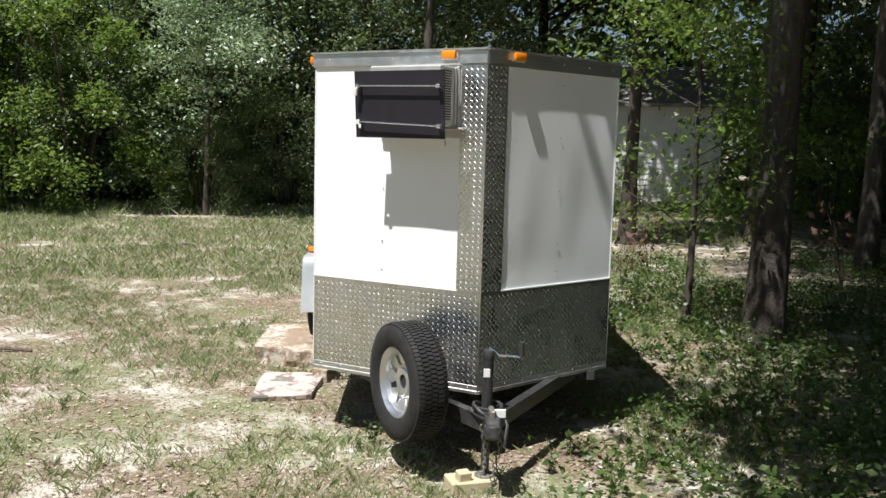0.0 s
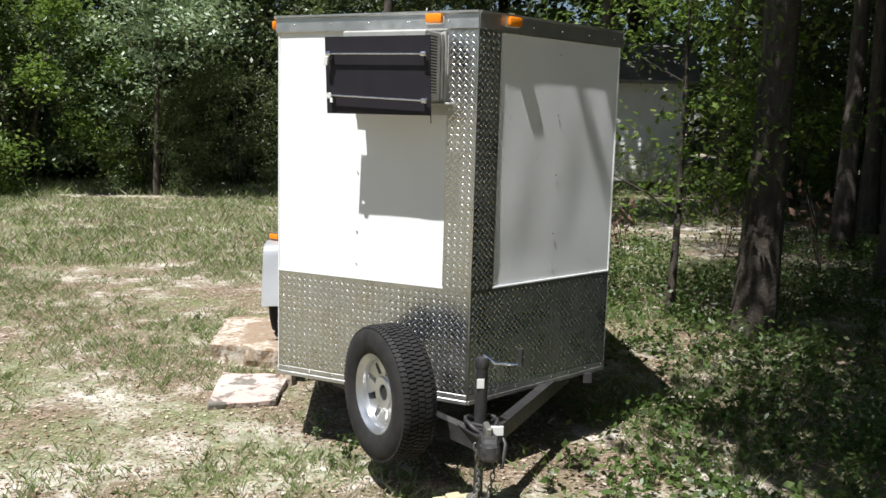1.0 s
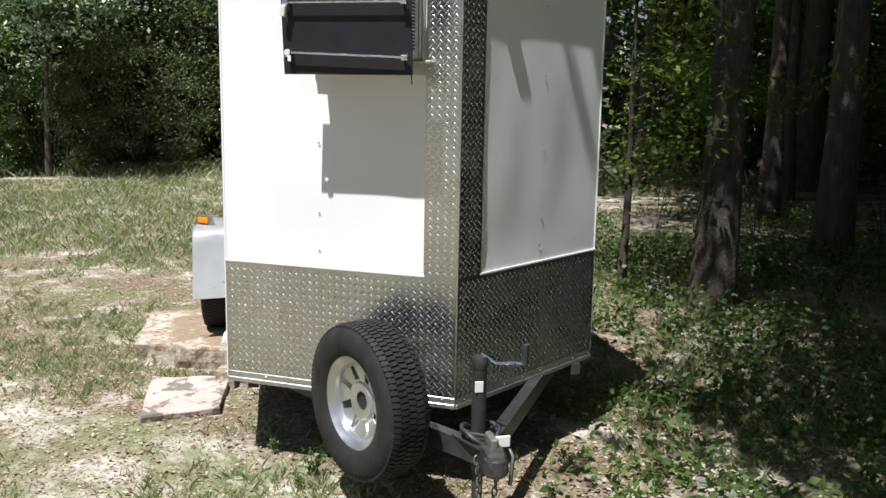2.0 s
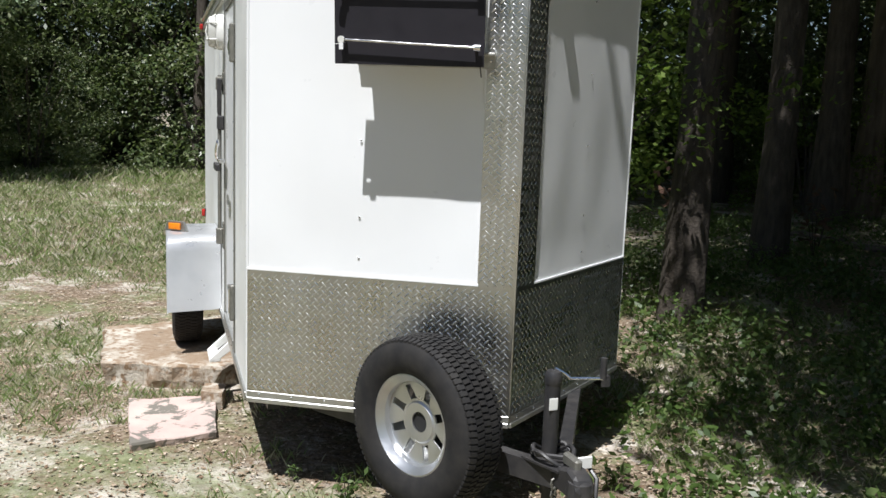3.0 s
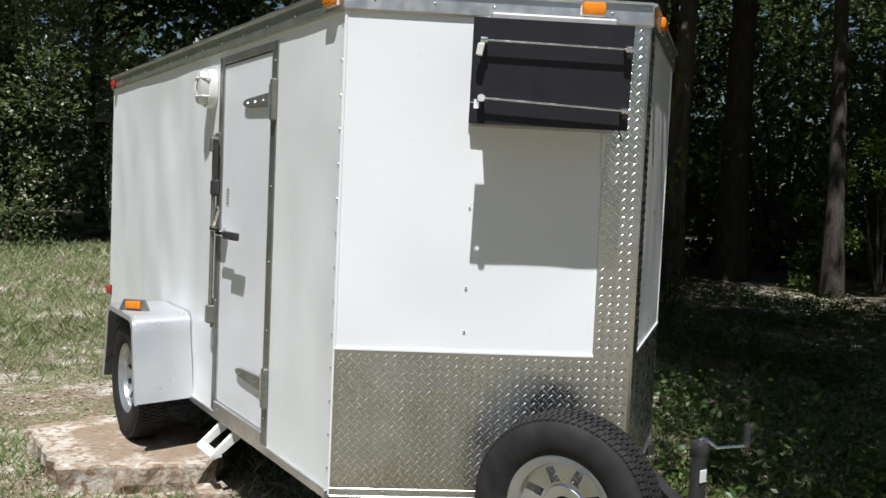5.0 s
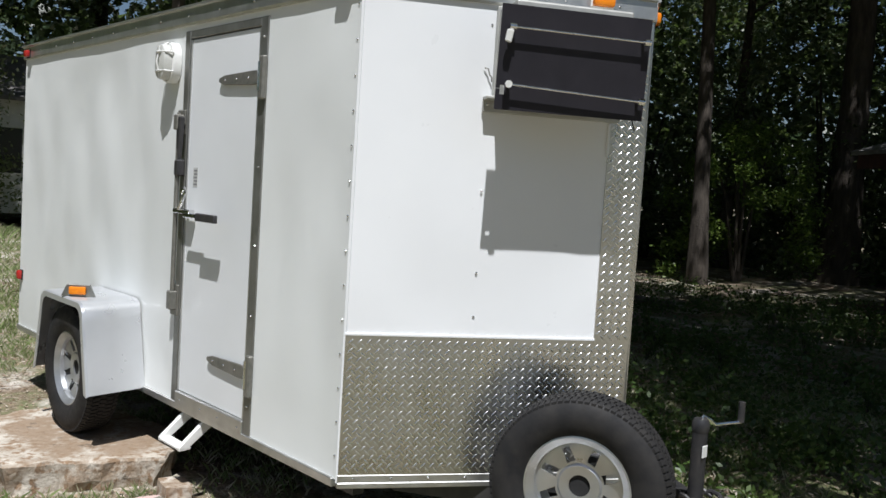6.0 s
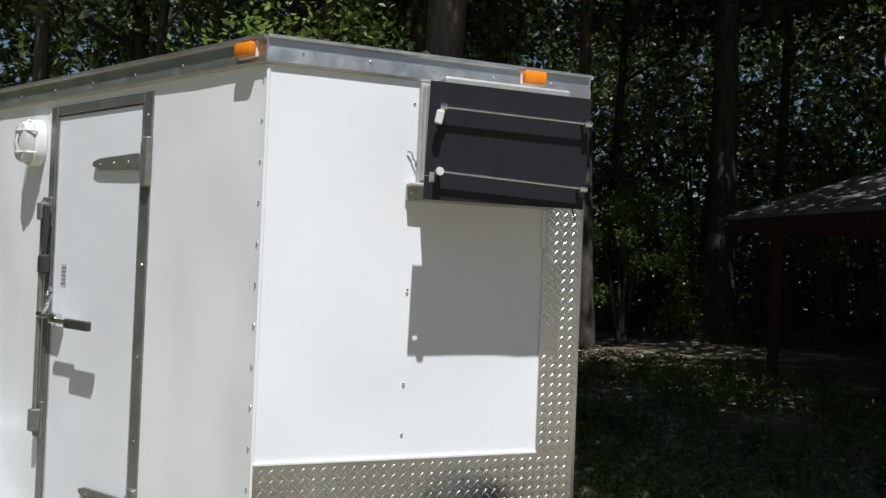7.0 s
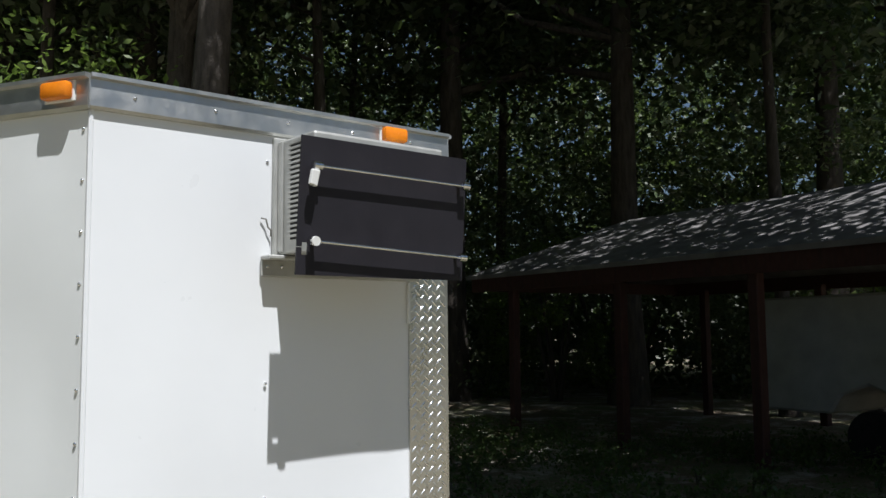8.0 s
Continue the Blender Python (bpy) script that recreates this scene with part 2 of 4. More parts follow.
def tube(points, radii, sides=8):
    """A round bar along points, with a radius at each."""
    bm = bmesh.new()
    pts = [Vector(p) for p in points]
    if isinstance(radii, (int, float)):
        radii = [radii] * len(pts)
    rings = []
    side = None
    for i, p in enumerate(pts):
        d = (pts[min(i + 1, len(pts) - 1)] - pts[max(i - 1, 0)]).normalized()
        if side is None:
            side = d.orthogonal().normalized()
        side = (side - d * side.dot(d)).normalized()
        up = d.cross(side)
        rings.append([bm.verts.new(p + (side * math.cos(a) + up * math.sin(a)) * radii[i])
                      for a in (2 * math.pi * k / sides for k in range(sides))])
    for r0, r1 in zip(rings, rings[1:]):
        for k in range(sides):
            bm.faces.new((r0[k], r0[(k + 1) % sides], r1[(k + 1) % sides], r1[k]))
    bm.faces.new(rings[0])
    bm.faces.new(rings[-1])
    return bm


def lathe(profile, m=None, steps=32, closed=False):
    """A turned body round y: profile of (radius, y)."""
    bm = bmesh.new()
    rings = [[bm.verts.new((r * math.cos(2 * math.pi * k / steps), y, r * math.sin(2 * math.pi * k / steps)))
              for k in range(steps)] for r, y in profile]
    pairs = list(zip(rings, rings[1:])) + ([(rings[-1], rings[0])] if closed else [])
    for r0, r1 in pairs:
        for k in range(steps):
            bm.faces.new((r0[k], r0[(k + 1) % steps], r1[(k + 1) % steps], r1[k]))
    if not closed:
        for r in (rings[0], rings[-1]):
            bm.faces.new(r)
    if m is not None:
        bmesh.ops.transform(bm, matrix=m, verts=bm.verts)
    return bm


def raw_mesh(name, verts, faces, mat):
    me = bpy.data.meshes.new(name)
    me.from_pydata(verts, [], faces)
    me.materials.append(mat)
    return me


def leaf_mesh(name, centres, size, rng, mat, droop=0.25, slim=0.5):
    """Many small pointed leaves, four corners each, lightly folded round random ways."""
    n = len(centres)
    way = rng.normal(size=(n, 3))
    way[:, 2] = way[:, 2] * 0.7 - droop
    way /= np.linalg.norm(way, axis=1)[:, None]
    side = np.cross(way, rng.normal(size=(n, 3)) * (0.6, 0.6, 0.4) + (0, 0, 0.9))
    side /= np.linalg.norm(side, axis=1)[:, None] + 1e-9
    s = (size * rng.uniform(0.6, 1.35, n))[:, None]
    v = np.empty((n, 4, 3))
    v[:, 0] = centres - way * s * 0.5
    v[:, 1] = centres + side * s * slim * 0.5
    v[:, 2] = centres + way * s * 0.5
    v[:, 3] = centres - side * s * slim * 0.5
    me = bpy.data.meshes.new(name)
    me.vertices.add(n * 4)
    me.vertices.foreach_set("co", v.reshape(-1).astype(np.float32))
    me.loops.add(n * 4)
    me.loops.foreach_set("vertex_index", np.arange(n * 4, dtype=np.int32))
    me.polygons.add(n)
    me.polygons.foreach_set("loop_start", np.arange(0, n * 4, 4, dtype=np.int32))
    me.update(calc_edges=True)
    me.materials.append(mat)
    return me


# ---- ground ----
def ground_height(x, y):
    far = min(1.0, max(0.0, (math.hypot(x, y - 1) - 5) / 10))
    return 0.012 * noise.noise((x * 1.3, y * 1.3, 0)) + far * 0.12 * noise.noise((x * 0.15, y * 0.15, 3))


def build_ground():
    steps = [-1600, -400, -120, -60, -40] + [-30 + 0.5 * i for i in range(121)] + [40, 60, 120, 400, 1600]
    n = len(steps)
    verts = [(x, y, ground_height(x, y) if abs(x) < 31 and abs(y) < 31 else 0.0) for y in steps for x in steps]
    faces = [(j * n + i, j * n + i + 1, (j + 1) * n + i + 1, (j + 1) * n + i) for j in range(n - 1) for i in range(n - 1)]
    me = raw_mesh("ground", verts, faces, GROUND)
    me.shade_smooth()
    return tagged(new("ground", me), "sandy clearing floor with dead leaves and sparse grass", "ground", kind="structure")


build_ground()

# ---- cargo trailer: nose towards -y ----
TIP, LEFT, RIGHT, REAR = Vector((0.028, 0.0)), Vector((-0.93, 0.605)), Vector((0.925, 0.635)), 4.37
BOTTOM, PLATE_TOP, SHEET_TOP, TOP = 0.402, 0.982, 2.235, 2.32


def face_frame(end):
    d = (end - TIP).normalized()
    out = Vector((d.y, -d.x)) if d.x < 0 else Vector((-d.y, d.x))
    if out.y > 0:
        out = -out
    return Matrix(((d.x, out.x, 0, TIP.x), (d.y, out.y, 0, TIP.y), (0, 0, 1, 0), (0, 0, 0, 1)))


ML, MR = face_frame(LEFT), face_frame(RIGHT)
LEN_L, LEN_R = (LEFT - TIP).length, (RIGHT - TIP).length
# local frame of the side wall: u along +y, out along -x
# (the box behind the nose stands slightly askew to the nose faces)
BOX = Matrix.Translation((LEFT.x, LEFT.y, 0)) @ Matrix.Rotation(radians(-3.3), 4, "Z") @ Matrix.Translation((-LEFT.x, -LEFT.y, 0))
MS = BOX @ Matrix(((0, -1, 0, LEFT.x), (1, 0, 0, 0), (0, 0, 1, 0), (0, 0, 0, 1)))
# door frame: u runs in units of the door's own layout
MD = MS @ Matrix.Translation((1.24 - 1.205 * 1.106, 0, 0)) @ Matrix.Scale(1.106, 4, (1, 0, 0))
BOX_RIGHT = BOX.inverted() @ Vector((RIGHT.x, RIGHT.y, 0))

trailer = thing("cargo_trailer", "white enclosed cargo trailer with V nose and diamond tread plate trim", "trailer")


def tread_bars(areas, m, out):
    """Raised lens-shaped bars of tread plate, two leaning grids set into one another, on areas (u0, u1, z0, z1)."""
    verts, faces = [], []
    pitch, half_len, half_w, rise = 0.0335, 0.0165, 0.0037, 0.0034
    rim = [(-1.0, 0.0), (-0.6, -0.72), (0.0, -1.0), (0.6, -0.72), (1.0, 0.0), (0.6, 0.72), (0.0, 1.0), (-0.6, 0.72)]
    crest = [(-0.55, 0.8), (0.0, 1.0), (0.55, 0.8)]
    for u0, u1, z0, z1 in areas:
        for half in (0, 1):
            a = radians(-45 if half else 45)
            c, s = math.cos(a), math.sin(a)
            u = u0 + 0.012 + half * pitch / 2
            while u < u1 - 0.008:
                z = z0 + 0.012 + half * pitch / 2
                while z < z1 - 0.008:
                    k = len(verts)
                    for px, pz, h in [(p * half_len, q * half_w, 0.0) for p, q in rim] + [(p * half_len, 0.0, rise * q) for p, q in crest]:
                        verts.append(m @ Vector((u + px * c - pz * s, out + h, z + px * s + pz * c)))
                    for f in ((0, 1, 8), (1, 2, 9, 8), (2, 3, 10, 9), (3, 4, 10), (4, 5, 10), (5, 6, 9, 10), (6, 7, 8, 9), (7, 0, 8)):
                        faces.append([k + q for q in f])
                    z += pitch
                u += pitch
    me = raw_mesh("tread_bars", verts, faces, TREAD_BAR)
    bm = bmesh.new()
    bm.from_mesh(me)
    bmesh.ops.recalc_face_normals(bm, faces=bm.faces)
    bm.to_mesh(me)
    bm.free()
    me.shade_smooth()
    return me


def sheet(m, u0, u1, z0, z1, seed, dent):
    """A thin sheet with the shallow bulges of fastened metal, on a closed back."""
    nu, nz = max(6, int((u1 - u0) / 0.045)), int((z1 - z0) / 0.06)
    bm = bmesh.new()
    grid = []
    for j in range(nz + 1):
        for i in range(nu + 1):
            u, z = u0 + (u1 - u0) * i / nu, z0 + (z1 - z0) * j / nz
            edge = min(1.0, min(i, nu - i) / 3, min(j, nz - j) / 3)
            h = noise.noise((u * 1.9 + 0.8 * z, z * 1.5 + seed, seed)) + 0.45 * noise.noise((u * 4.5, z * 2.2, seed + 5))
            grid.append(bm.verts.new(m @ Vector((u, edge * dent * (h - 0.45), z))))
    for j in range(nz):
        for i in range(nu):
            k = j * (nu + 1) + i
            bm.faces.new((grid[k], grid[k + 1], grid[k + nu + 2], grid[k + nu + 1]))
    bm.normal_update()
    bm.faces.ensure_lookup_table()
    if bm.faces[0].normal.dot(m.to_3x3() @ Vector((0, 1, 0))) < 0:
        bmesh.ops.reverse_faces(bm, faces=bm.faces[:])
    thicken(bm, 0.028)
    return bm


def build_body():
    # nose faces
    for m, length, word in ((ML, LEN_L, "sunlit white front sheet"), (MR, LEN_R, "white front sheet")):
        part("front_panel", sheet(m, 0.10, length, PLATE_TOP - 0.06, SHEET_TOP, 3.1 if m is ML else 8.4, 0.007), WHITE, trailer, word, True)
        low = part("tread_plate", boxed((0.002, length - 0.002, -0.02, 0.004, BOTTOM + 0.03, PLATE_TOP), m), TREAD, trailer, "bright aluminium diamond tread plate")
        high = part("tread_plate", boxed((0.002, 0.152, -0.02, 0.005, PLATE_TOP - 0.01, SHEET_TOP), m), TREAD, trailer, "bright aluminium diamond tread plate strip")
        tagged(part("tread_bars", tread_bars([(0.01, length - 0.008, BOTTOM + 0.055, PLATE_TOP - 0.008)], m, 0.004), None, low), kind="stuff")
        tagged(part("tread_bars", tread_bars([(0.006, 0.148, PLATE_TOP, SHEET_TOP)], m, 0.005), None, high), kind="stuff")
        part("edge_trim", boxed((0.148, length, 0.0, 0.0065, PLATE_TOP - 0.004, PLATE_TOP + 0.006), m, 0.0015), WHITE, trailer)
        part("bottom_rail", join(boxed((0.0, length, -0.04, 0.010, BOTTOM, BOTTOM + 0.022), m, 0.003),
                                 boxed((0.0, length, -0.04, 0.006, BOTTOM + 0.022, BOTTOM + 0.05), m, 0.002)), ALU, trailer, "aluminium bottom rail")
        part("roof_trim", prism([(-0.05, SHEET_TOP - 0.004), (0.010, SHEET_TOP - 0.004), (0.014, SHEET_TOP + 0.004), (0.012, TOP - 0.014), (0.024, TOP - 0.010), (0.024, TOP),
                                 (-0.05, TOP + 0.004)], "x", -0.004, length + 0.008, m), ALU, trailer, "aluminium roof trim")
    # nose corner bead
    part("corner_trim", tube([(TIP.x, TIP.y - 0.001, BOTTOM + 0.03), (TIP.x, TIP.y - 0.001, SHEET_TOP)], 0.006, 8), TREAD, trailer, smooth=True)
    for c, m in ((LEFT, -1), (RIGHT, 1)):
        part("corner_trim", tube([(c.x - m * 0.002, c.y + 0.002, BOTTOM + 0.02), (c.x - m * 0.002, c.y + 0.002, SHEET_TOP)], 0.007, 8), WHITE, trailer, smooth=True)
    # left side wall, round the door opening
    for u0, u1, z0, z1, w in ((LEFT.y, 1.24, BOTTOM + 0.03, SHEET_TOP, "weathered white side sheet"), (1.992, REAR, BOTTOM + 0.03, SHEET_TOP, "weathered white side sheet"),
                              (1.24, 1.992, 2.205, SHEET_TOP, "")):
        part("side_panel", sheet(MS, u0, u1, z0, z1, 1.7 + u0, 0.012) if w else boxed((u0, u1, -0.035, 0.0, z0, z1), MS), WHITE_SIDE, trailer, w, bool(w))
    part("side_panel", boxed((BOX_RIGHT.x - 0.035, BOX_RIGHT.x, BOX_RIGHT.y, REAR, BOTTOM + 0.03, SHEET_TOP), BOX), WHITE_SIDE, trailer)
    part("rear_panel", boxed((LEFT.x + 0.001, BOX_RIGHT.x - 0.001, REAR - 0.035, REAR, BOTTOM + 0.03, SHEET_TOP), BOX), WHITE_SIDE, trailer)
    for x0, x1 in ((LEFT.x - 0.012, LEFT.x + 0.05), (BOX_RIGHT.x - 0.05, BOX_RIGHT.x + 0.012)):
        part("bottom_rail", boxed((x0, x1, (LEFT.y if x0 < 0 else BOX_RIGHT.y) + 0.02, REAR, BOTTOM, BOTTOM + 0.035), BOX, 0.003), ALU, trailer, "aluminium bottom rail")
    for s, x in ((1, LEFT.x), (-1, BOX_RIGHT.x)):
        prof = [(x + s * 0.05, SHEET_TOP - 0.004), (x - s * 0.012, SHEET_TOP - 0.004), (x - s * 0.016, SHEET_TOP + 0.005), (x - s * 0.014, TOP - 0.014),
                (x - s * 0.028, TOP - 0.010), (x - s * 0.028, TOP), (x + s * 0.05, TOP + 0.004)]
        part("roof_trim", prism(prof, "y", LEFT.y - 0.004 if s == 1 else BOX_RIGHT.y, REAR + 0.01, BOX), ALU, trailer, "aluminium roof trim")
    part("roof_trim", boxed((LEFT.x, BOX_RIGHT.x, REAR - 0.02, REAR + 0.016, SHEET_TOP, TOP), BOX, 0.003), ALU, trailer)
    # roof, lightly crowned, and floor
    roof = bmesh.new()
    box_tip = BOX.inverted() @ Vector((TIP.x, TIP.y, 0))
    outline = [(box_tip.x, box_tip.y, 0), (LEFT.x, LEFT.y, 0), (LEFT.x, REAR, 0), (0.0, REAR, 0.03), (BOX_RIGHT.x, REAR, 0), (BOX_RIGHT.x, BOX_RIGHT.y, 0)]
    top = [roof.verts.new((x, y, TOP - 0.006 + h)) for x, y, h in outline]
    mid = roof.verts.new((0.0, 0.9, TOP + 0.03))
    for a, b in zip(top, top[1:] + top[:1]):
        roof.faces.new((a, b, mid))
    low = [roof.verts.new((x, y, TOP - 0.05)) for x, y, h in outline]
    roof.faces.new(low)
    for i in range(6):
        roof.faces.new((top[i], top[(i + 1) % 6], low[(i + 1) % 6], low[i]))
    bmesh.ops.transform(roof, matrix=BOX, verts=roof.verts)
    part("roof", roof, WHITE_SIDE, trailer)
    part("floor_deck", prism([(box_tip.x, box_tip.y + 0.06), (LEFT.x + 0.05, LEFT.y + 0.05), (LEFT.x + 0.05, REAR - 0.04), (BOX_RIGHT.x - 0.05, REAR - 0.04), (BOX_RIGHT.x - 0.05, BOX_RIGHT.y + 0.05)], "z", BOTTOM + 0.008, BOTTOM + 0.045, BOX),
         BLACK_STEEL, trailer)
    for x in (-0.84, 0.78):
        part("frame_rail", boxed((x, x + 0.05, 0.62, REAR - 0.05, BOTTOM - 0.05, BOTTOM + 0.004), BOX), BLACK_STEEL, trailer)
    for y in (0.9, 1.5, 2.1, 3.3, 3.8):
        part("cross_member", boxed((-0.79, 0.78, y, y + 0.04, BOTTOM - 0.045, BOTTOM + 0.002), BOX), BLACK_STEEL, trailer)
    part("axle", boxed((-0.9, 0.9, 2.628, 2.692, 0.33, 0.39), BOX, 0.01), BLACK_STEEL, trailer)


def screw_mesh():
    me = finish(lathe([(0.0052, 0.0), (0.0046, -0.002), (0.0028, -0.0035), (0.0008, -0.004)], None, 8), "screw", CHROME, True)
    return me


SCREW = screw_mesh()


def screw(parent, m, u, z, out=0.0):
    """A screw head on a wall frame m at (u, z)."""
    ob = new("screw", SCREW)
    ob.parent = parent
    turn = m.to_3x3().to_4x4() @ Matrix.Rotation(math.pi, 4, "Z")
    ob.matrix_local = Matrix.Translation(m @ Vector((u, out, z))) @ turn
    return ob


def marker_light(m, u, z, out, mat, w=0.088, h=0.045):
    light = part("marker_light", boxed((u - w / 2, u + w / 2, out, out + 0.03, z - h / 2, z + h / 2), m, 0.010, 2), mat, trailer, "amber clearance light" if mat is AMBER else "red clearance light", True)
    part("light_base", boxed((u - w / 2 - 0.004, u + w / 2 + 0.004, out - 0.004, out + 0.006, z - h / 2 - 0.004, z + h / 2 + 0.004), m, 0.002), LAMP_WHITE if mat is AMBER else DARK, light)


def build_door():
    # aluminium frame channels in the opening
    part("door_frame", boxed((1.205, 1.258, -0.04, 0.006, BOTTOM + 0.02, 2.205), MD, 0.003), ALU_DARK, trailer, "dark aluminium door post")
    part("door_frame", boxed((1.838, 1.885, -0.04, 0.006, BOTTOM + 0.02, 2.205), MD, 0.003), ALU_DARK, trailer, "dark aluminium door post")
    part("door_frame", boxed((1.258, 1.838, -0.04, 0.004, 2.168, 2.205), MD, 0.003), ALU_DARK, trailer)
    part("threshold", boxed((1.258, 1.838, -0.04, 0.012, BOTTOM + 0.025, 0.49), MD, 0.004), ALU, trailer, "dull aluminium threshold")
    door = part("door", boxed((1.264, 1.832, -0.03, -0.004, 0.492, 2.164), MD, 0.003), DOOR_WHITE, trailer, "closed narrow white side door")
    for u in (1.262, 1.826):
        part("door_edge", boxed((u, u + 0.008, -0.006, 0.002, 0.494, 2.162), MD), ALU, door)
    for z in (1.955, 0.70):
        pts = [(1.215, z - 0.026), (1.30, z - 0.030), (1.52, z - 0.020), (1.562, z - 0.006), (1.562, z + 0.010), (1.52, z + 0.022), (1.30, z + 0.030), (1.215, z + 0.028)]
        hinge = part("strap_hinge", prism([(u, zz) for u, zz in pts], "y", 0.001, 0.012, MD, 0.002), HINGE, door, "grey zinc strap hinge")
        part("hinge_butt", boxed((1.196, 1.232, 0.004, 0.028, z - 0.095, z + 0.085), MD, 0.006), HINGE, hinge)
        part("hinge_pin", tube([MD @ Vector((1.228, 0.02, z - 0.06)), MD @ Vector((1.228, 0.02, z + 0.06))], 0.012, 8), CHROME, hinge, smooth=True)
        for u in (1.33, 1.42, 1.51):
            screw(hinge, MD, u, z, 0.012)
    # cam bar lock along the closing edge
    lock = part("bar_lock", tube([MD @ Vector((1.868, 0.03, 0.88)), MD @ Vector((1.868, 0.03, 1.82))], 0.011, 8), HINGE, door, "vertical bar lock of grey steel", True)
    for z, h in ((1.775, 0.06), (0.925, 0.075)):
        part("lock_keeper", join(boxed((1.845, 1.915, 0.004, 0.014, z - h, z + h), MD, 0.004), boxed((1.85, 1.888, 0.012, 0.05, z - h * 0.6, z + h * 0.6), MD, 0.005)), HINGE, lock, "bolted bar keeper")
    part("lock_cam", prism([(1.83, 1.80), (1.86, 1.80), (1.862, 1.66), (1.845, 1.60), (1.835, 1.68)], "y", 0.02, 0.045, MD, 0.004), BLACK_STEEL, lock)
    part("lock_guide", boxed((1.838, 1.878, 0.004, 0.045, 1.52, 1.60), MD, 0.008), BLACK_STEEL, lock)
    part("lock_hasp", join(boxed((1.72, 1.87, 0.012, 0.045, 1.345, 1.368), MD, 0.004), boxed((1.59, 1.74, 0.05, 0.064, 1.332, 1.352), MD, 0.004)), CHROME, lock)
    part("padlock_shackle", tube([MD @ Vector(p) for p in ((1.80, 0.05, 1.365), (1.775, 0.055, 1.385), (1.755, 0.055, 1.42), (1.745, 0.05, 1.45), (1.765, 0.045, 1.465), (1.785, 0.045, 1.44))], 0.008, 6), CHROME, lock, smooth=True)
    part("lever_handle", boxed((1.44, 1.60, 0.058, 0.080, 1.324, 1.360), MD, 0.004), BLACK_STEEL, lock, "black lever handle")
    label_ = part("sticker", boxed((1.735, 1.775, -0.004, -0.0025, 1.475, 1.565), MD), STICKER, door, "faded data sticker")
    for k in range(5):
        part("printed_bar", boxed((1.739, 1.771 - 0.004 * (k % 2), -0.003, -0.0018, 1.483 + 0.016 * k, 1.491 + 0.016 * k), MD), STICKER_INK, label_)
    for z in (0.56, 0.95, 1.25, 1.58, 1.9, 2.12):
        screw(door, MD, 1.231, z, 0.006)
    for u in (1.29, 1.45, 1.60, 1.79):
        screw(door, MD, u, 0.455, 0.012)
    # fold-down step of white channel below the door
    step = part("entry_step", boxed((1.60, 1.80, 0.045, 0.105, 0.272, 0.287), MD, 0.004), LAMP_WHITE, trailer, "white painted steel fold-down step")
    for u in (1.60, 1.778):
        part("step_arm", prism([(-0.06, 0.40), (-0.02, 0.40), (0.105, 0.287), (0.105, 0.270), (0.07, 0.270), (-0.06, 0.37)], "x", u, u + 0.022, MD, 0.003), LAMP_WHITE, step)


def build_bulkhead_lamp():
    lamp = part("bulkhead_lamp", oval_body(1.985, 2.062, 0.062, 0.098, 0.0, 0.045), LAMP_WHITE, trailer, "white oval bulkhead lamp with wire guard", True)
    part("lens", oval_body(1.985, 2.062, 0.050, 0.085, 0.045, 0.085), LAMP_LENS, lamp, "ribbed clear lens", True)
    for dz in (-0.045, 0.045):
        part("guard_bar", tube([MD @ Vector((1.985 + u, o, 2.062 + dz)) for u, o in ((-0.058, 0.04), (-0.048, 0.075), (0, 0.094), (0.048, 0.075), (0.058, 0.04))], 0.0045, 6), LAMP_WHITE, lamp, smooth=True)
    part("guard_bar", tube([MD @ Vector((1.985, o, 2.062 + z)) for z, o in ((-0.095, 0.04), (-0.07, 0.08), (0, 0.096), (0.07, 0.08), (0.095, 0.04))], 0.0045, 6), LAMP_WHITE, lamp, smooth=True)


def oval_body(u, z, ru, rz, o0, o1):
    bm = bmesh.new()
    rings = []
    for o, k in ((o0, 1.0), (o0 + (o1 - o0) * 0.6, 1.0), (o0 + (o1 - o0) * 0.88, 0.93), (o1, 0.72)):
        ring = []
        for i in range(24):
            a = 2 * math.pi * i / 24
            c, s = math.cos(a), math.sin(a)
            ring.append(bm.verts.new(MD @ Vector((u + ru * k * math.copysign(abs(c) ** 0.8, c), o, z + rz * k * math.copysign(abs(s) ** 0.8, s)))))
        rings.append(ring)
    for a, b in zip(rings, rings[1:]):
        for i in range(24):
            bm.faces.new((a[i], a[(i + 1) % 24], b[(i + 1) % 24], b[i]))
    bm.faces.new(rings[0])
    bm.faces.new(rings[-1])
    return bm


def tyre_mesh(radius, width, bead):
    """Tyre round y with shoulder, sidewall and blocks of tread."""
    w = width / 2
    prof = [(bead, -w * 0.72), (bead + 0.012, -w * 0.86), (bead + (radius - bead) * 0.45, -w), (radius - 0.05, -w * 0.97), (radius - 0.018, -w * 0.86), (radius - 0.006, -w * 0.72),
            (radius - 0.006, w * 0.72), (radius - 0.018, w * 0.86), (radius - 0.05, w * 0.97), (bead + (radius - bead) * 0.45, w), (bead + 0.012, w * 0.86), (bead, w * 0.72)]
    bm = lathe(prof, None, 56, True)
    return bm


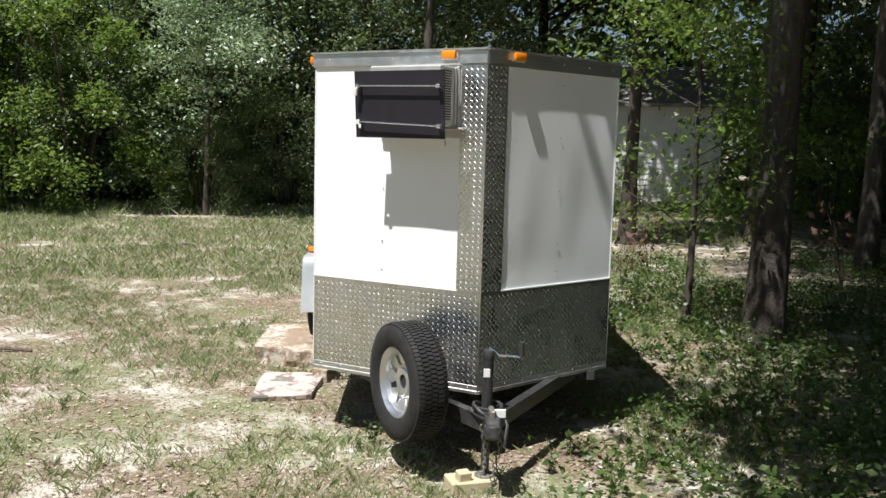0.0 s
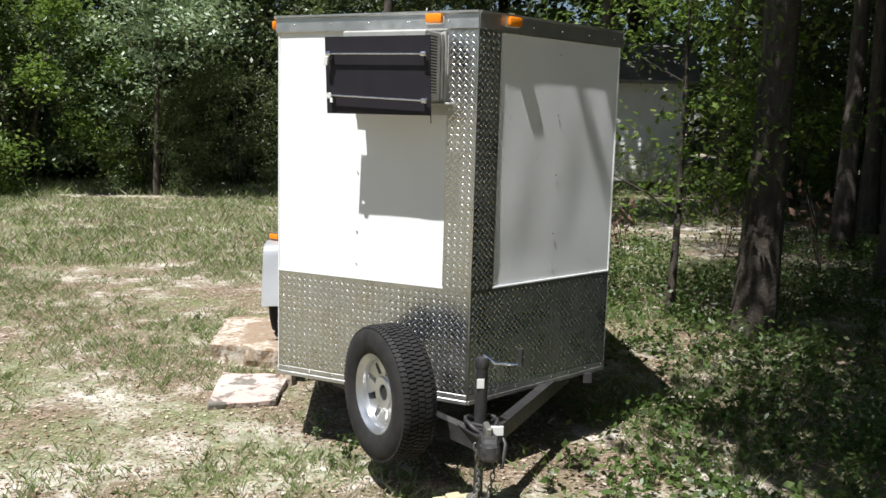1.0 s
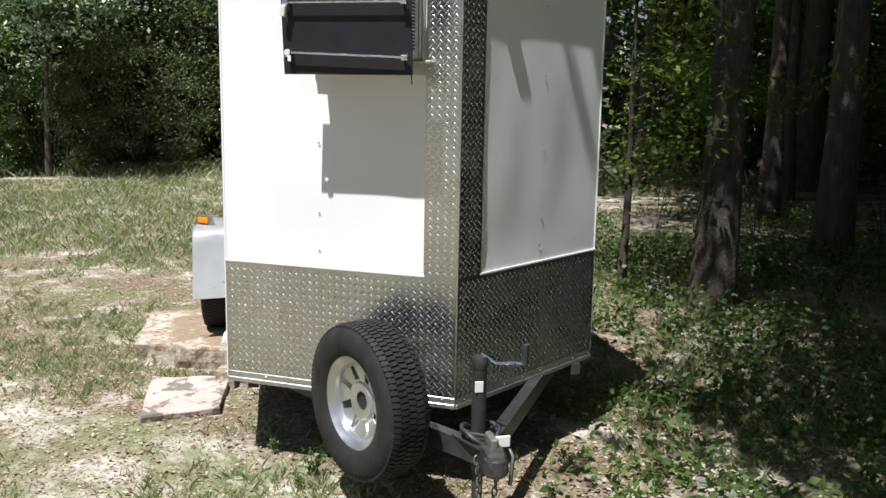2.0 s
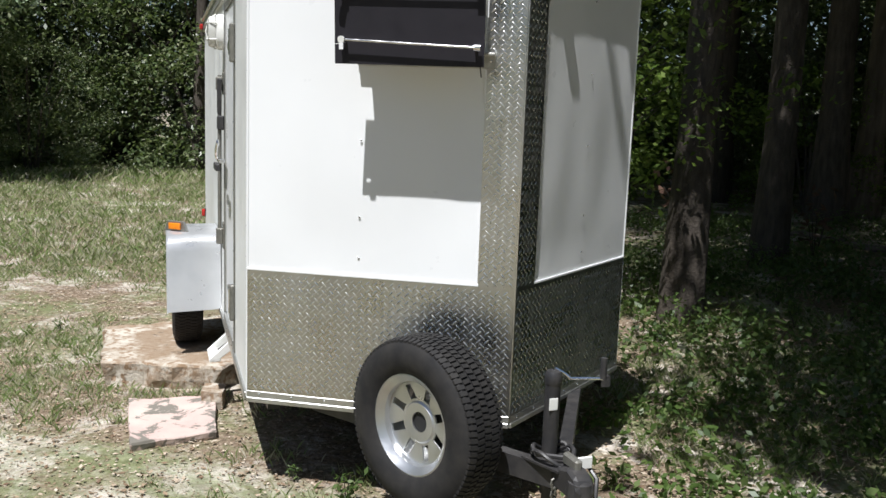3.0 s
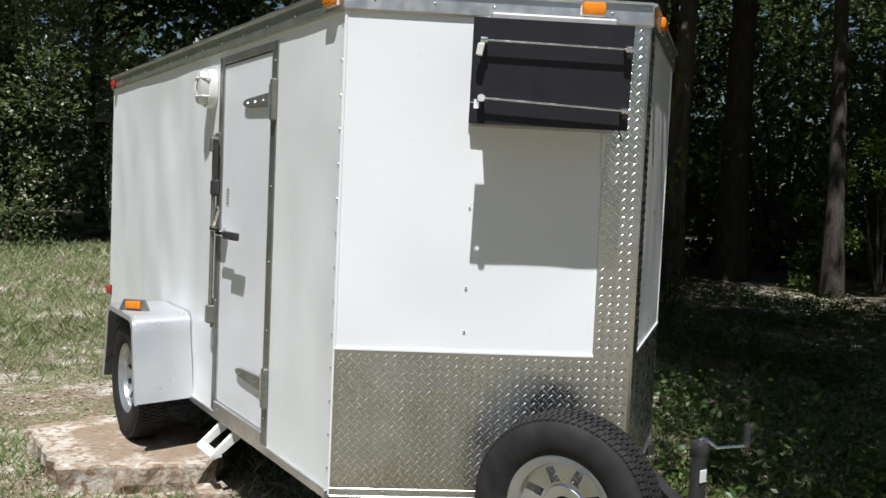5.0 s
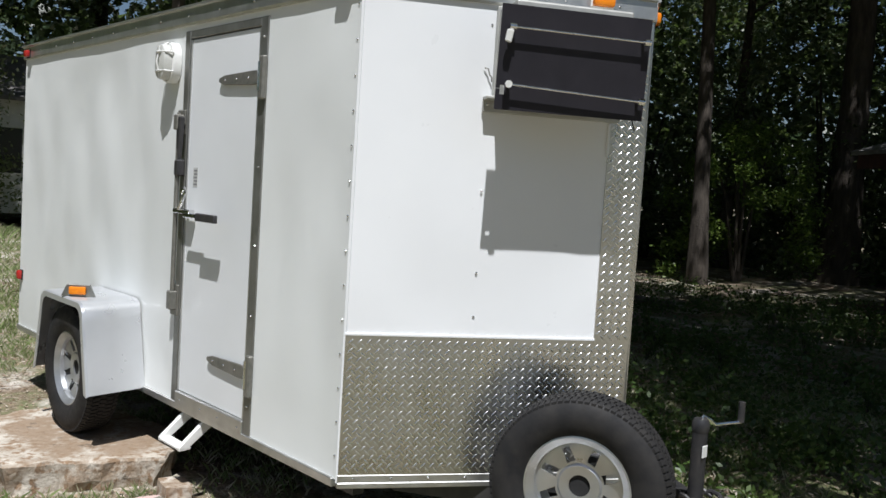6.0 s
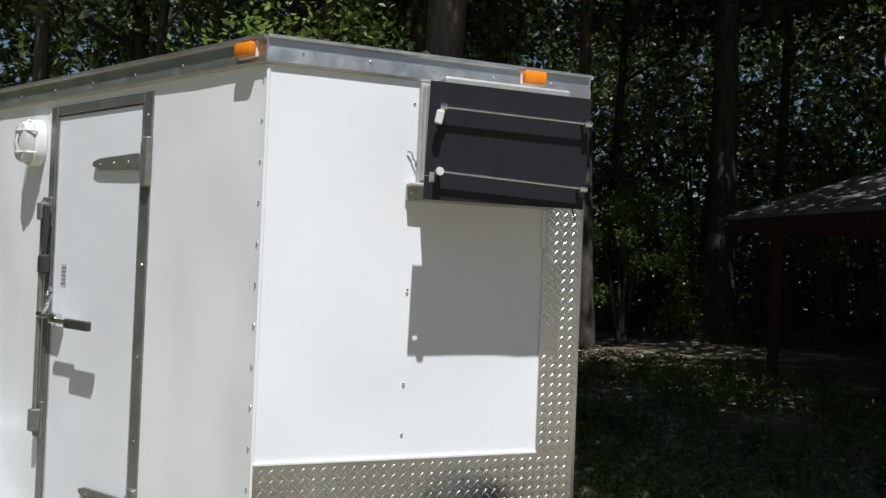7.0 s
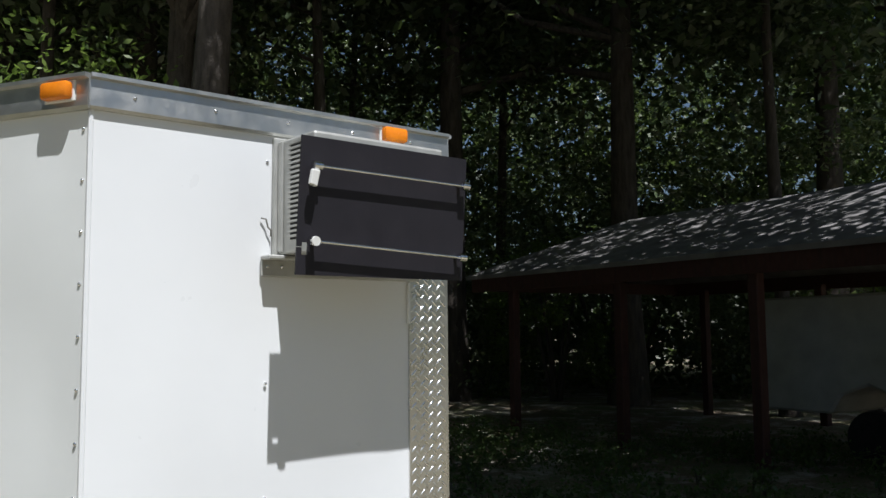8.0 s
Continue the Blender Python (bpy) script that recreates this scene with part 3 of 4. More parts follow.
def tread_blocks(radius, width):
    verts, faces = [], []
    n = 84
    for k in range(n):
        for row, (y0, y1, lo) in enumerate(((-0.425, -0.29, -0.009), (-0.27, -0.10, 0), (-0.075, 0.075, 0), (0.10, 0.27, 0), (0.29, 0.425, -0.009))):
            a0 = 2 * math.pi * (k + (0.5 if row % 2 else 0.0)) / n
            a1 = a0 + 2 * math.pi / n * 0.68
            skew = 0.12 * 2 * math.pi / n * (1 if row % 2 else -1)
            i = len(verts)
            for r in (radius - 0.014, radius + 0.001):
                for a, y in ((a0, y0), (a1, y0), (a1 + skew, y1), (a0 + skew, y1)):
                    rr = r + (lo if (abs(y) > 0.4) else 0)
                    verts.append((rr * math.cos(a), y * width, rr * math.sin(a)))
            faces += [(i + 4, i + 5, i + 6, i + 7), (i, i + 1, i + 5, i + 4), (i + 1, i + 2, i + 6, i + 5), (i + 2, i + 3, i + 7, i + 6), (i + 3, i, i + 4, i + 7)]
    return raw_mesh("tread", verts, faces, RUBBER)


def build_wheel(parent, centre, turn, radius, width, rim_mat, label):
    """A road wheel facing its local -y. turn: degrees round z."""
    m = Matrix.Translation(centre) @ Matrix.Rotation(radians(turn), 4, "Z")
    rim_r = 0.19
    tyre = part("tyre", finish(tyre_mesh(radius, width, rim_r - 0.004), "tyre", RUBBER, True), None, parent, label)
    tread = part("tread", tread_blocks(radius, width), None, tyre)
    w = width / 2
    rim = part("rim", finish(lathe([(rim_r + 0.006, -w * 0.80), (rim_r + 0.008, -w * 0.72), (rim_r - 0.008, -w * 0.66), (rim_r - 0.022, -w * 0.55), (rim_r - 0.030, -w * 0.1), (rim_r - 0.03, w * 0.7),
                                     (rim_r - 0.036, w * 0.7), (rim_r - 0.036, -w * 0.1), (rim_r - 0.028, -w * 0.58), (rim_r - 0.010, -w * 0.74), (rim_r - 0.002, -w * 0.82)], None, 48, True), "rim", rim_mat, True), None, tyre,
               "bright silver steel rim" if rim_mat is RIM else "galvanised steel rim")
    disc = bmesh.new()
    # spoked disc: eight spokes between triangular openings
    rings = {}
    steps = 64
    prof = [(0.040, -w * 0.22), (0.072, -w * 0.27), (0.080, -w * 0.20), (0.090, -w * 0.20), (0.146, -w * 0.34), (rim_r - 0.030, -w * 0.30)]
    for r_i, (r, y) in enumerate(prof):
        rings[r_i] = [disc.verts.new((r * math.cos(2 * math.pi * k / steps), y, r * math.sin(2 * math.pi * k / steps))) for k in range(steps)]
    for r_i in range(len(prof) - 1):
        for k in range(steps):
            gap = k % 8
            if (r_i == 3 and gap in (3, 4)):
                continue
            if r_i == 3 and gap in (2, 5):
                b, c = rings[3], rings[4]
                tri = (b[k], c[(k + 1) % steps], c[k]) if gap == 2 else (b[(k + 1) % steps], c[(k + 1) % steps], c[k])
                disc.faces.new(tri)
                continue
            a, b = rings[r_i], rings[r_i + 1]
            disc.faces.new((a[k], a[(k + 1) % steps], b[(k + 1) % steps], b[k]))
    thicken(disc, 0.006)
    spokes = part("wheel_disc", finish(disc, "wheel_disc", rim_mat, True), None, rim)
    made = [tyre, tread, rim, spokes]
    for k in range(5):
        a = 2 * math.pi * k / 5 + 0.3
        made.append(part("lug_hole", finish(lathe([(0.008, -w * 0.25), (0.008, -w * 0.26 - 0.002), (0.006, -w * 0.26 - 0.003)], Matrix.Translation((0.058 * math.cos(a), 0, 0.058 * math.sin(a))), 10), "lug_hole", DARK), None, rim))
    made.append(part("hub_hollow", finish(lathe([(0.040, -w * 0.19), (0.040, w * 0.4), (0.01, w * 0.4)], None, 20), "hub_hollow", DARK), None, rim))
    for ob in made[:1]:
        ob.matrix_local = m
    return tyre


def build_fender(side):
    x0, x1 = (LEFT.x, -1.25) if side < 0 else (BOX_RIGHT.x, BOX_RIGHT.x + 0.22)
    mid, top = 2.64, 0.872
    # flat top, rounded shoulders, sloping ends
    half = [(0.40, 0.425), (0.315, 0.775)] + [(0.238 + 0.075 * math.cos(a), top - 0.075 + 0.075 * math.sin(a)) for a in (0.35, 0.75, 1.15, 1.57)]
    outline = [(mid - d, z) for d, z in half] + [(mid + d, z) for d, z in reversed(half)]
    bm = bmesh.new()
    rows = [[bm.verts.new((x, y + skew, z)) for y, z in outline] for x, skew in ((x0, 0.06), (x1 - side * 0.012, 0.0))]
    rows.append([bm.verts.new((x1, mid + (y - mid) * 0.985, z - 0.008)) for y, z in outline])
    rows.append([bm.verts.new((x1, mid + (y - mid) * 0.90, z - (0.0 if z < 0.5 else 0.035))) for y, z in outline])
    for a, b in zip(rows, rows[1:]):
        for k in range(len(outline) - 1):
            bm.faces.new((a[k], a[k + 1], b[k + 1], b[k]))
    thicken(bm, 0.004)
    bmesh.ops.transform(bm, matrix=BOX, verts=bm.verts)
    fender = part("fender", bm, FENDER, trailer, "silver aluminium fender with a flat top", True)
    if side < 0:
        at = BOX @ pose(-1.19, 2.56, 0.872, 0, 0, -38)
        part("marker_bracket", prism([(-0.085, 0.0), (0.085, 0.0), (0.058, 0.062), (-0.058, 0.062)], "y", -0.004, 0.016, at, 0.002), ALU_DARK, fender, "dull metal marker bracket")
        part("marker_light", boxed((-0.042, 0.042, -0.022, -0.004, 0.012, 0.052), at, 0.006, 2), AMBER, fender, "amber fender marker light", True)


def build_cooler():
    """Window air conditioner through the nose wall, and the black board on its face."""
    unit = part("air_conditioner", boxed((0.175, 0.620, -0.02, 0.205, 1.892, 2.216), ML, 0.008, 2), GREY_METAL, trailer, "grey window air conditioner through the wall")
    part("flange", boxed((0.160, 0.634, 0.001, 0.018, 1.886, 2.224), ML, 0.003), GREY_METAL, unit)
    for u, s in ((0.620, 1), (0.175, -1)):
        part("vent_field", boxed((min(u, u + s * 0.002), max(u, u + s * 0.002), 0.085, 0.185, 1.93, 2.195), ML), DARK, unit)
        for k in range(20):
            z = 1.936 + k * 0.0135
            part("louvre", boxed((min(u, u + s * 0.008), max(u, u + s * 0.008), 0.08, 0.19, z, z + 0.006), ML), GREY_METAL, unit)
        part("side_rib", boxed((min(u, u + s * 0.006), max(u, u + s * 0.006), 0.02, 0.045, 1.90, 2.21), ML, 0.002), GREY_METAL, unit)
    ledge = part("support_bracket", join(boxed((0.115, 0.668, 0.001, 0.055, 1.878, 1.890), ML, 0.003), boxed((0.115, 0.668, 0.001, 0.010, 1.832, 1.888), ML, 0.003)), GREY_METAL, trailer, "grey steel support angle")
    for u in (0.135, 0.650, 0.605):
        screw(ledge, ML, u, 1.86, 0.010)
    tilt = ML @ Matrix.Translation((0, 0.226, 1.825)) @ Matrix.Rotation(radians(-4.6), 4, "X")
    board = part("cover_board", prism([(0.128, 0.0), (0.687, 0.0), (0.687, 0.071), (0.673, 0.071), (0.673, 0.052), (0.655, 0.052), (0.655, 0.084), (0.673, 0.084), (0.673, 0.073), (0.687, 0.073), (0.687, 0.36), (0.128, 0.36)], "y", -0.003, 0.003, tilt), BOARD, trailer, "black cover board with two chrome rods")
    for za, zb in ((0.088, 0.068), (0.282, 0.277)):
        p0, p1 = tilt @ Vector((0.652, 0.026, za)), tilt @ Vector((0.150, 0.026, zb))
        rod = part("rod", tube([p0, p1], 0.0045, 10), CHROME, board, "thin chrome rod", True)
        for q in (p0, p1):
            d = (p1 - p0).normalized()
            part("rod_end", tube([q - d * 0.012, q + d * 0.012], 0.0125, 12), CHROME, rod, smooth=True)
        for u in (0.645, 0.157):
            zz = za + (zb - za) * (0.652 - u) / 0.5
            part("rod_post", tube([tilt @ Vector((u, 0.004, zz)), tilt @ Vector((u, 0.026, zz))], 0.006, 8), CHROME, rod)
    # white disc added for the bright dot at the lower rod's end
    part("white_disc", tube([tilt @ Vector((0.652, 0.030, 0.088)), tilt @ Vector((0.652, 0.040, 0.088))], 0.0125, 14), LAMP_WHITE, board, "small white disc added for the bright dot at the rod end", True)
    part("white_tab", prism([(0.648, 0.270), (0.672, 0.272), (0.678, 0.232), (0.656, 0.226)], "y", 0.026, 0.040, tilt, 0.003), LAMP_WHITE, board, "small white plastic tab")
    wire = [(0.668, 0.004, 1.995), (0.655, 0.010, 1.992), (0.648, 0.008, 1.97), (0.640, 0.010, 1.962), (0.638, 0.006, 1.945)]
    part("loose_wire", tube([ML @ Vector(p) for p in wire], 0.0025, 5), HINGE, trailer)
    part("loose_wire", tube([ML @ Vector(p) for p in ((0.165, 0.19, 1.91), (0.155, 0.20, 1.87), (0.148, 0.19, 1.83), (0.140, 0.20, 1.79))], 0.0025, 5), DARK, trailer)
    # bright folded strip beneath the bracket
    part("edge_strip", boxed((0.150, 0.160, 0.001, 0.010, 1.70, 1.828), ML, 0.002), WHITE, trailer)


def build_tongue():
    for x in (-0.62, 0.70):
        a, b = Vector((x, 0.62, 0.375)), Vector((0.045, -0.42, 0.365))
        d = (b - a).normalized()
        s = Vector((-d.y, d.x, 0)) * 0.026
        bm = bmesh.new()
        loops = [[bm.verts.new(p + s * k + Vector((0, 0, h))) for k, h in ((-1, -0.04), (1, -0.04), (1, 0.04), (-1, 0.04))] for p in (a, b)]
        for i in range(4):
            bm.faces.new((loops[0][i], loops[0][(i + 1) % 4], loops[1][(i + 1) % 4], loops[1][i]))
        for lp in loops:
            bm.faces.new(lp)
        part("tongue_rail", bm, BLACK_STEEL, trailer, "black steel A-frame tongue rail")
    part("tongue_plate", prism([(-0.06, -0.30), (0.15, -0.30), (0.09, -0.47), (0.0, -0.47)], "z", 0.405, 0.413), BLACK_STEEL, trailer)
    coupler = part("coupler", prism([(-0.34, 0.335), (-0.34, 0.41), (-0.44, 0.42), (-0.52, 0.445), (-0.575, 0.43), (-0.60, 0.39), (-0.595, 0.345), (-0.53, 0.335)], "x", 0.008, 0.084, None, 0.012), BLACK_STEEL, trailer, "black ball coupler")
    part("ball_socket", lathe([(0.02, 0.035), (0.045, 0.02), (0.05, -0.03), (0.04, -0.045)], Matrix.Translation((0.046, -0.555, 0.385)) @ Matrix.Rotation(radians(90), 4, "X"), 18), BLACK_STEEL, coupler, smooth=True)
    part("coupler_latch", boxed((0.032, 0.062, -0.54, -0.44, 0.43, 0.475), None, 0.008), HINGE, coupler)
    part("white_tag", boxed((0.055, 0.115, -0.515, -0.505, 0.43, 0.475), None, 0.003), LAMP_WHITE, coupler, "small white tag")
    jack = part("tongue_jack", tube([(0.04, -0.33, 0.07), (0.04, -0.33, 0.30)], 0.022, 14), BLACK_STEEL, trailer, "black swivel tongue jack with crank", True)
    part("jack_tube", tube([(0.04, -0.33, 0.27), (0.04, -0.33, 0.69), (0.04, -0.33, 0.695)], [0.029, 0.029, 0.025], 16), BLACK_STEEL, jack, smooth=True)
    part("jack_cap", lathe([(0.030, 0.0), (0.033, 0.012), (0.033, 0.035), (0.026, 0.05), (0.01, 0.054)], Matrix.Translation((0.04, -0.33, 0.69)) @ Matrix.Rotation(radians(90), 4, "X"), 16), BLACK_STEEL, jack, smooth=True)
    crank = part("crank_arm", tube([(0.04, -0.33, 0.735), (0.045, -0.335, 0.752), (0.075, -0.35, 0.735), (0.095, -0.36, 0.718), (0.16, -0.39, 0.722), (0.20, -0.41, 0.724)], 0.007, 8), CHROME, jack, "bare steel crank arm", True)
    part("crank_grip", tube([(0.20, -0.41, 0.722), (0.20, -0.41, 0.80)], 0.013, 10), BLACK_STEEL, crank, smooth=True)
    part("jack_sticker", boxed((0.014, 0.048, -0.3605, -0.356, 0.60, 0.645), None, 0.001), LAMP_WHITE, jack, "small white sticker")
    part("jack_foot", lathe([(0.055, 0.0), (0.055, 0.008), (0.03, 0.02)], Matrix.Translation((0.04, -0.33, 0.060)) @ Matrix.Rotation(radians(90), 4, "X"), 16), HINGE, jack, smooth=True)
    loop = [(0.04 + 0.075 * math.cos(a), -0.36 + 0.08 * math.sin(a), 0.435 + 0.022 * math.sin(2.3 * a)) for a in (k * 0.45 for k in range(22))]
    part("wiring_harness", tube(loop + [(0.11, -0.46, 0.44), (0.12, -0.54, 0.40), (0.10, -0.57, 0.30)], 0.009, 7), BLACK_STEEL, trailer, "coiled black wiring", True)
    # safety chains hanging to the ground
    for x, ph in ((0.005, 0.0), (0.085, 1.2)):
        for k in range(13):
            s = k / 12
            c = Vector((x + 0.03 * math.sin(ph + 3 * s), -0.44 + 0.07 * math.sin(2 * s + ph), 0.34 - 0.33 * s + 0.015))
            ring = [c + Matrix.Rotation(k * math.pi / 2, 3, "Z") @ Vector((0.011 * math.cos(a), 0, 0.020 * math.sin(a))) for a in (2 * math.pi * q / 8 for q in range(9))]
            part("chain_link", tube(ring, 0.004, 5), HINGE, trailer)


def build_screws():
    for z in (1.061, 1.228, 1.538, 1.85, 2.156):
        screw(trailer, ML, 0.648, z, 0.0)
        screw(trailer, MR, 0.60, z, 0.0)
    for k in range(14):
        screw(trailer, MS, LEFT.y + 0.022, 0.52 + 0.128 * k, 0.0)
    for k in range(5):
        screw(trailer, ML, 0.15 + 0.22 * k, SHEET_TOP + 0.038, 0.013)
        screw(trailer, MR, 0.15 + 0.22 * k, SHEET_TOP + 0.038, 0.013)
    for k in range(12):
        screw(trailer, MS, 0.75 + 0.30 * k, SHEET_TOP + 0.038, 0.015)
    for k in range(8):
        screw(trailer, ML, 0.06 + 0.145 * k, BOTTOM + 0.036, 0.006)
        screw(trailer, MR, 0.06 + 0.145 * k, BOTTOM + 0.036, 0.006)


build_body()
build_door()
build_bulkhead_lamp()
build_fender(-1)
build_fender(1)
build_cooler()
build_tongue()
build_screws()
marker_light(ML, 0.222, 2.286, 0.012, AMBER)
marker_light(MR, 0.215, 2.286, 0.012, AMBER)
marker_light(MS, 0.69, 2.280, 0.014, AMBER)
marker_light(MS, 4.27, 2.262, 0.014, RED, 0.06)
marker_light(MS, 4.33, 0.78, 0.002, RED, 0.05, 0.06)
build_wheel(trailer, BOX @ Vector((-1.125, 2.66, 0.481)), -93.3, 0.334, 0.185, RIM_GREY, "black road tyre on a galvanised wheel")
build_wheel(trailer, BOX @ Vector((BOX_RIGHT.x + 0.105, 2.62, 0.334)), 86.7, 0.334, 0.185, RIM_GREY, "black road tyre on a galvanised wheel")
# spare wheel on a bracket of the tongue
SPARE_TURN = -66
spare_n = Vector((-math.sin(radians(66)), -math.cos(radians(66)), 0))
spare = Vector((-0.442, -0.126, 0.506)) - spare_n * 0.078
build_wheel(trailer, spare, SPARE_TURN, 0.328, 0.20, RIM, "black spare tyre on a silver spoked wheel")
part("spare_bracket", join(boxed((-0.20, -0.15, -0.06, 0.0, 0.38, 0.56), None, 0.004), tube([spare - spare_n * 0.01, Vector((-0.17, -0.03, 0.51))], 0.03, 8)), BLACK_STEEL, trailer, "black spare wheel bracket")


# ---- things on the ground beside the trailer ----
def rough_slab(name, outline, z0, z1, mat, label, category, jag, seed):
    rng = random.Random(seed)
    pts = []
    for (xa, ya), (xb, yb) in zip(outline, outline[1:] + outline[:1]):
        cnt = max(2, int(math.hypot(xb - xa, yb - ya) / 0.07))
        for k in range(cnt):
            s = k / cnt
            pts.append((xa + (xb - xa) * s + rng.uniform(-jag, jag), ya + (yb - ya) * s + rng.uniform(-jag, jag)))
    bm = bmesh.new()
    cx, cy = sum(p[0] for p in pts) / len(pts), sum(p[1] for p in pts) / len(pts)
    rows = []
    for z, k in ((z0, 0.96), (z0 + (z1 - z0) * 0.45, 0.985), (z1 - 0.012, 1.0), (z1, 0.985)):
        rows.append([bm.verts.new((cx + (x - cx) * k + rng.uniform(-jag, jag) * 0.8 * (z < z1 - 0.02), cy + (y - cy) * k + rng.uniform(-jag, jag) * (z < z1 - 0.02), z + rng.uniform(-1, 1) * 0.006 * (z > z0))) for x, y in pts])
    for a, b in zip(rows, rows[1:]):
        for i in range(len(pts)):
            bm.faces.new((a[i], a[(i + 1) % len(pts)], b[(i + 1) % len(pts)], b[i]))
    bm.faces.new(rows[0])
    bm.faces.new(rows[-1])
    ob = new(name, finish(bm, name, mat))
    return tagged(ob, label, category)


rough_slab("concrete_slab", [(-1.52, 2.28), (-0.86, 1.98), (-0.62, 2.35), (-0.70, 3.25), (-1.50, 3.12)], -0.03, 0.147, CONCRETE, "thick broken concrete slab under the trailer wheel", "slab", 0.022, 4)
rough_slab("paver", [(-1.40, 1.165), (-0.985, 1.24), (-0.93, 1.78), (-1.39, 1.86)], -0.02, 0.045, PAVER, "worn pinkish flat paver lying in the grass", "paver", 0.004, 5)
rough_slab("concrete_rubble", [(-1.02, 1.70), (-0.90, 1.66), (-0.86, 1.82), (-0.98, 1.86)], 0.0, 0.10, CONCRETE, "small broken piece of pale concrete", "rubble", 0.008, 6)
block = new("wood_block", finish(boxed((-0.14, 0.12, -0.07, 0.09, 0.0, 0.062), pose(-0.02, -0.36, -0.002, 0, 0, 12), 0.006), "wood_block", WOOD_BLOCK))
tagged(block, "pale wood block under the tongue jack foot", "block")
block2 = new("wood_block", finish(boxed((-0.035, 0.035, -0.03, 0.03, 0.0, 0.05), pose(-0.08, -0.39, 0.058, 4, 0, 20), 0.005), "wood_block", WOOD_BLOCK))
tagged(block2, "small offcut of yellowish wood lying on a block", "block")


# ---- trees, bushes and undergrowth ----
def limb_set(bms, base, height, radius, rng, limbs, first, spread):
    pts, rad = [], []
    lean = rng.uniform(-0.04, 0.04, 2)
    for k in range(9):
        s = k / 8
        pts.append((base[0] + lean[0] * height * s + 0.05 * math.sin(5 * s + lean[0] * 60), base[1] + lean[1] * height * s + 0.05 * math.sin(4 * s + 2), base[2] + height * s))
        rad.append(radius * ((1.35 if k == 0 else 1.0) - 0.8 * s))
    bms.append(tube(pts, rad, 10))
    tips = [Vector(pts[-1])]
    for i in range(limbs):
        s = first + (1 - first) * (i + rng.uniform(0, 0.8)) / limbs
        q = Vector(pts[min(8, int(s * 8))]).lerp(Vector(pts[min(8, int(s * 8) + 1)]), s * 8 % 1)
        a = rng.uniform(0, 6.28)
        length = spread * rng.uniform(0.6, 1.0) * (1.15 - 0.5 * s)
        path = [q + Vector((math.cos(a), math.sin(a), 0)) * length * f + Vector((0, 0, length * (0.55 * f + rng.uniform(-0.06, 0.06)))) for f in (0, 0.35, 0.7, 1.0)]
        r0 = radius * 0.4 * (1.1 - s)
        bms.append(tube(path, [r0, r0 * 0.75, r0 * 0.5, r0 * 0.2], 6))
        tips += [path[2], path[3]]
    return tips


def build_tree(name, label, seed, height, radius, limbs, first, spread, leaves, leaf, sigma, leaf_mat, bark, extra=0):
    rng = np.random.default_rng(seed)
    ob = thing(name, label, "tree")
    bms = []
    tips = limb_set(bms, (0, 0, -0.05), height, radius, rng, limbs, first, spread)
    part("trunk", join(*bms), bark, ob, smooth=True)
    clumps = np.array([t + Vector(rng.normal(size=3) * 0.5) for t in tips for _ in range(3 + extra)])
    c = clumps[rng.integers(0, len(clumps), leaves)] + rng.normal(size=(leaves, 3)) * (sigma, sigma, sigma * 0.6)
    part("crown", leaf_mesh("crown", c, leaf, rng, leaf_mat), None, ob)
    return ob


def build_bush(name, label, seed, width, height, leaves, leaf, leaf_mat, stems=6):
    rng = np.random.default_rng(seed)
    ob = thing(name, label, "bush")
    for _ in range(stems):
        a, r = rng.uniform(0, 6.28), width * rng.uniform(0.1, 0.42)
        top = Vector((r * math.cos(a), r * math.sin(a), height * rng.uniform(0.55, 0.9)))
        part("stem", tube([(0.1 * top.x, 0.1 * top.y, -0.05), top * 0.5 + Vector((0, 0, 0.1 * height)), top], [0.05, 0.03, 0.012], 5), BARK, ob)
    n = max(24, leaves // 240)
    dirs = rng.normal(size=(n, 3))
    dirs /= np.linalg.norm(dirs, axis=1)[:, None]
    low = dirs[:, 2] < 0.1
    dirs[low, :2] /= np.linalg.norm(dirs[low, :2], axis=1)[:, None]
    r = rng.uniform(0.55, 1.0, n)[:, None] ** 0.6
    centres = dirs * r * (width / 2, width / 2, height * 0.5) + (0, 0, height * 0.5)
    centres[:, 2] = np.clip(centres[:, 2], 0.15, None)
    c = centres[rng.integers(0, n, leaves)] + rng.normal(size=(leaves, 3)) * (width * 0.05, width * 0.05, height * 0.038)
    c[:, 2] = np.abs(c[:, 2]) + 0.03
    part("foliage", leaf_mesh("foliage", c, leaf, rng, leaf_mat), None, ob)
    return ob


def spot(x, y, turn=0.0, s=1.0, sz=None):
    return Matrix.LocRotScale((x, y, ground_height(x, y)), Euler((0, 0, turn)), (s, s, sz or s))


rnd = random.Random(11)

# thicket along the far edge of the clearing
bush_a = build_bush("bush", "dense dark green thicket bush at the clearing edge", 1, 4.6, 4.4, 18000, 0.078, LEAF_A)
bush_b = build_bush("bush", "pale silvery green broadleaf bush in full sun", 2, 3.4, 3.6, 9000, 0.11, LEAF_B)
bush_c = build_bush("bush", "bright green sapling bush at the wood edge", 3, 3.0, 3.4, 9000, 0.085, LEAF_C)
first = {"a": bush_a, "b": bush_b, "c": bush_c}
used = set()


def set_bush(kind, x, y, s=1.0, sz=None, z=0.0):
    ob = first[kind]
    m = spot(x, y, rnd.uniform(0, 6.28), s, sz)
    m.translation.z += z
    if kind in used:
        return copy_thing(ob, m)
    used.add(kind)
    ob.matrix_basis = m
    return ob


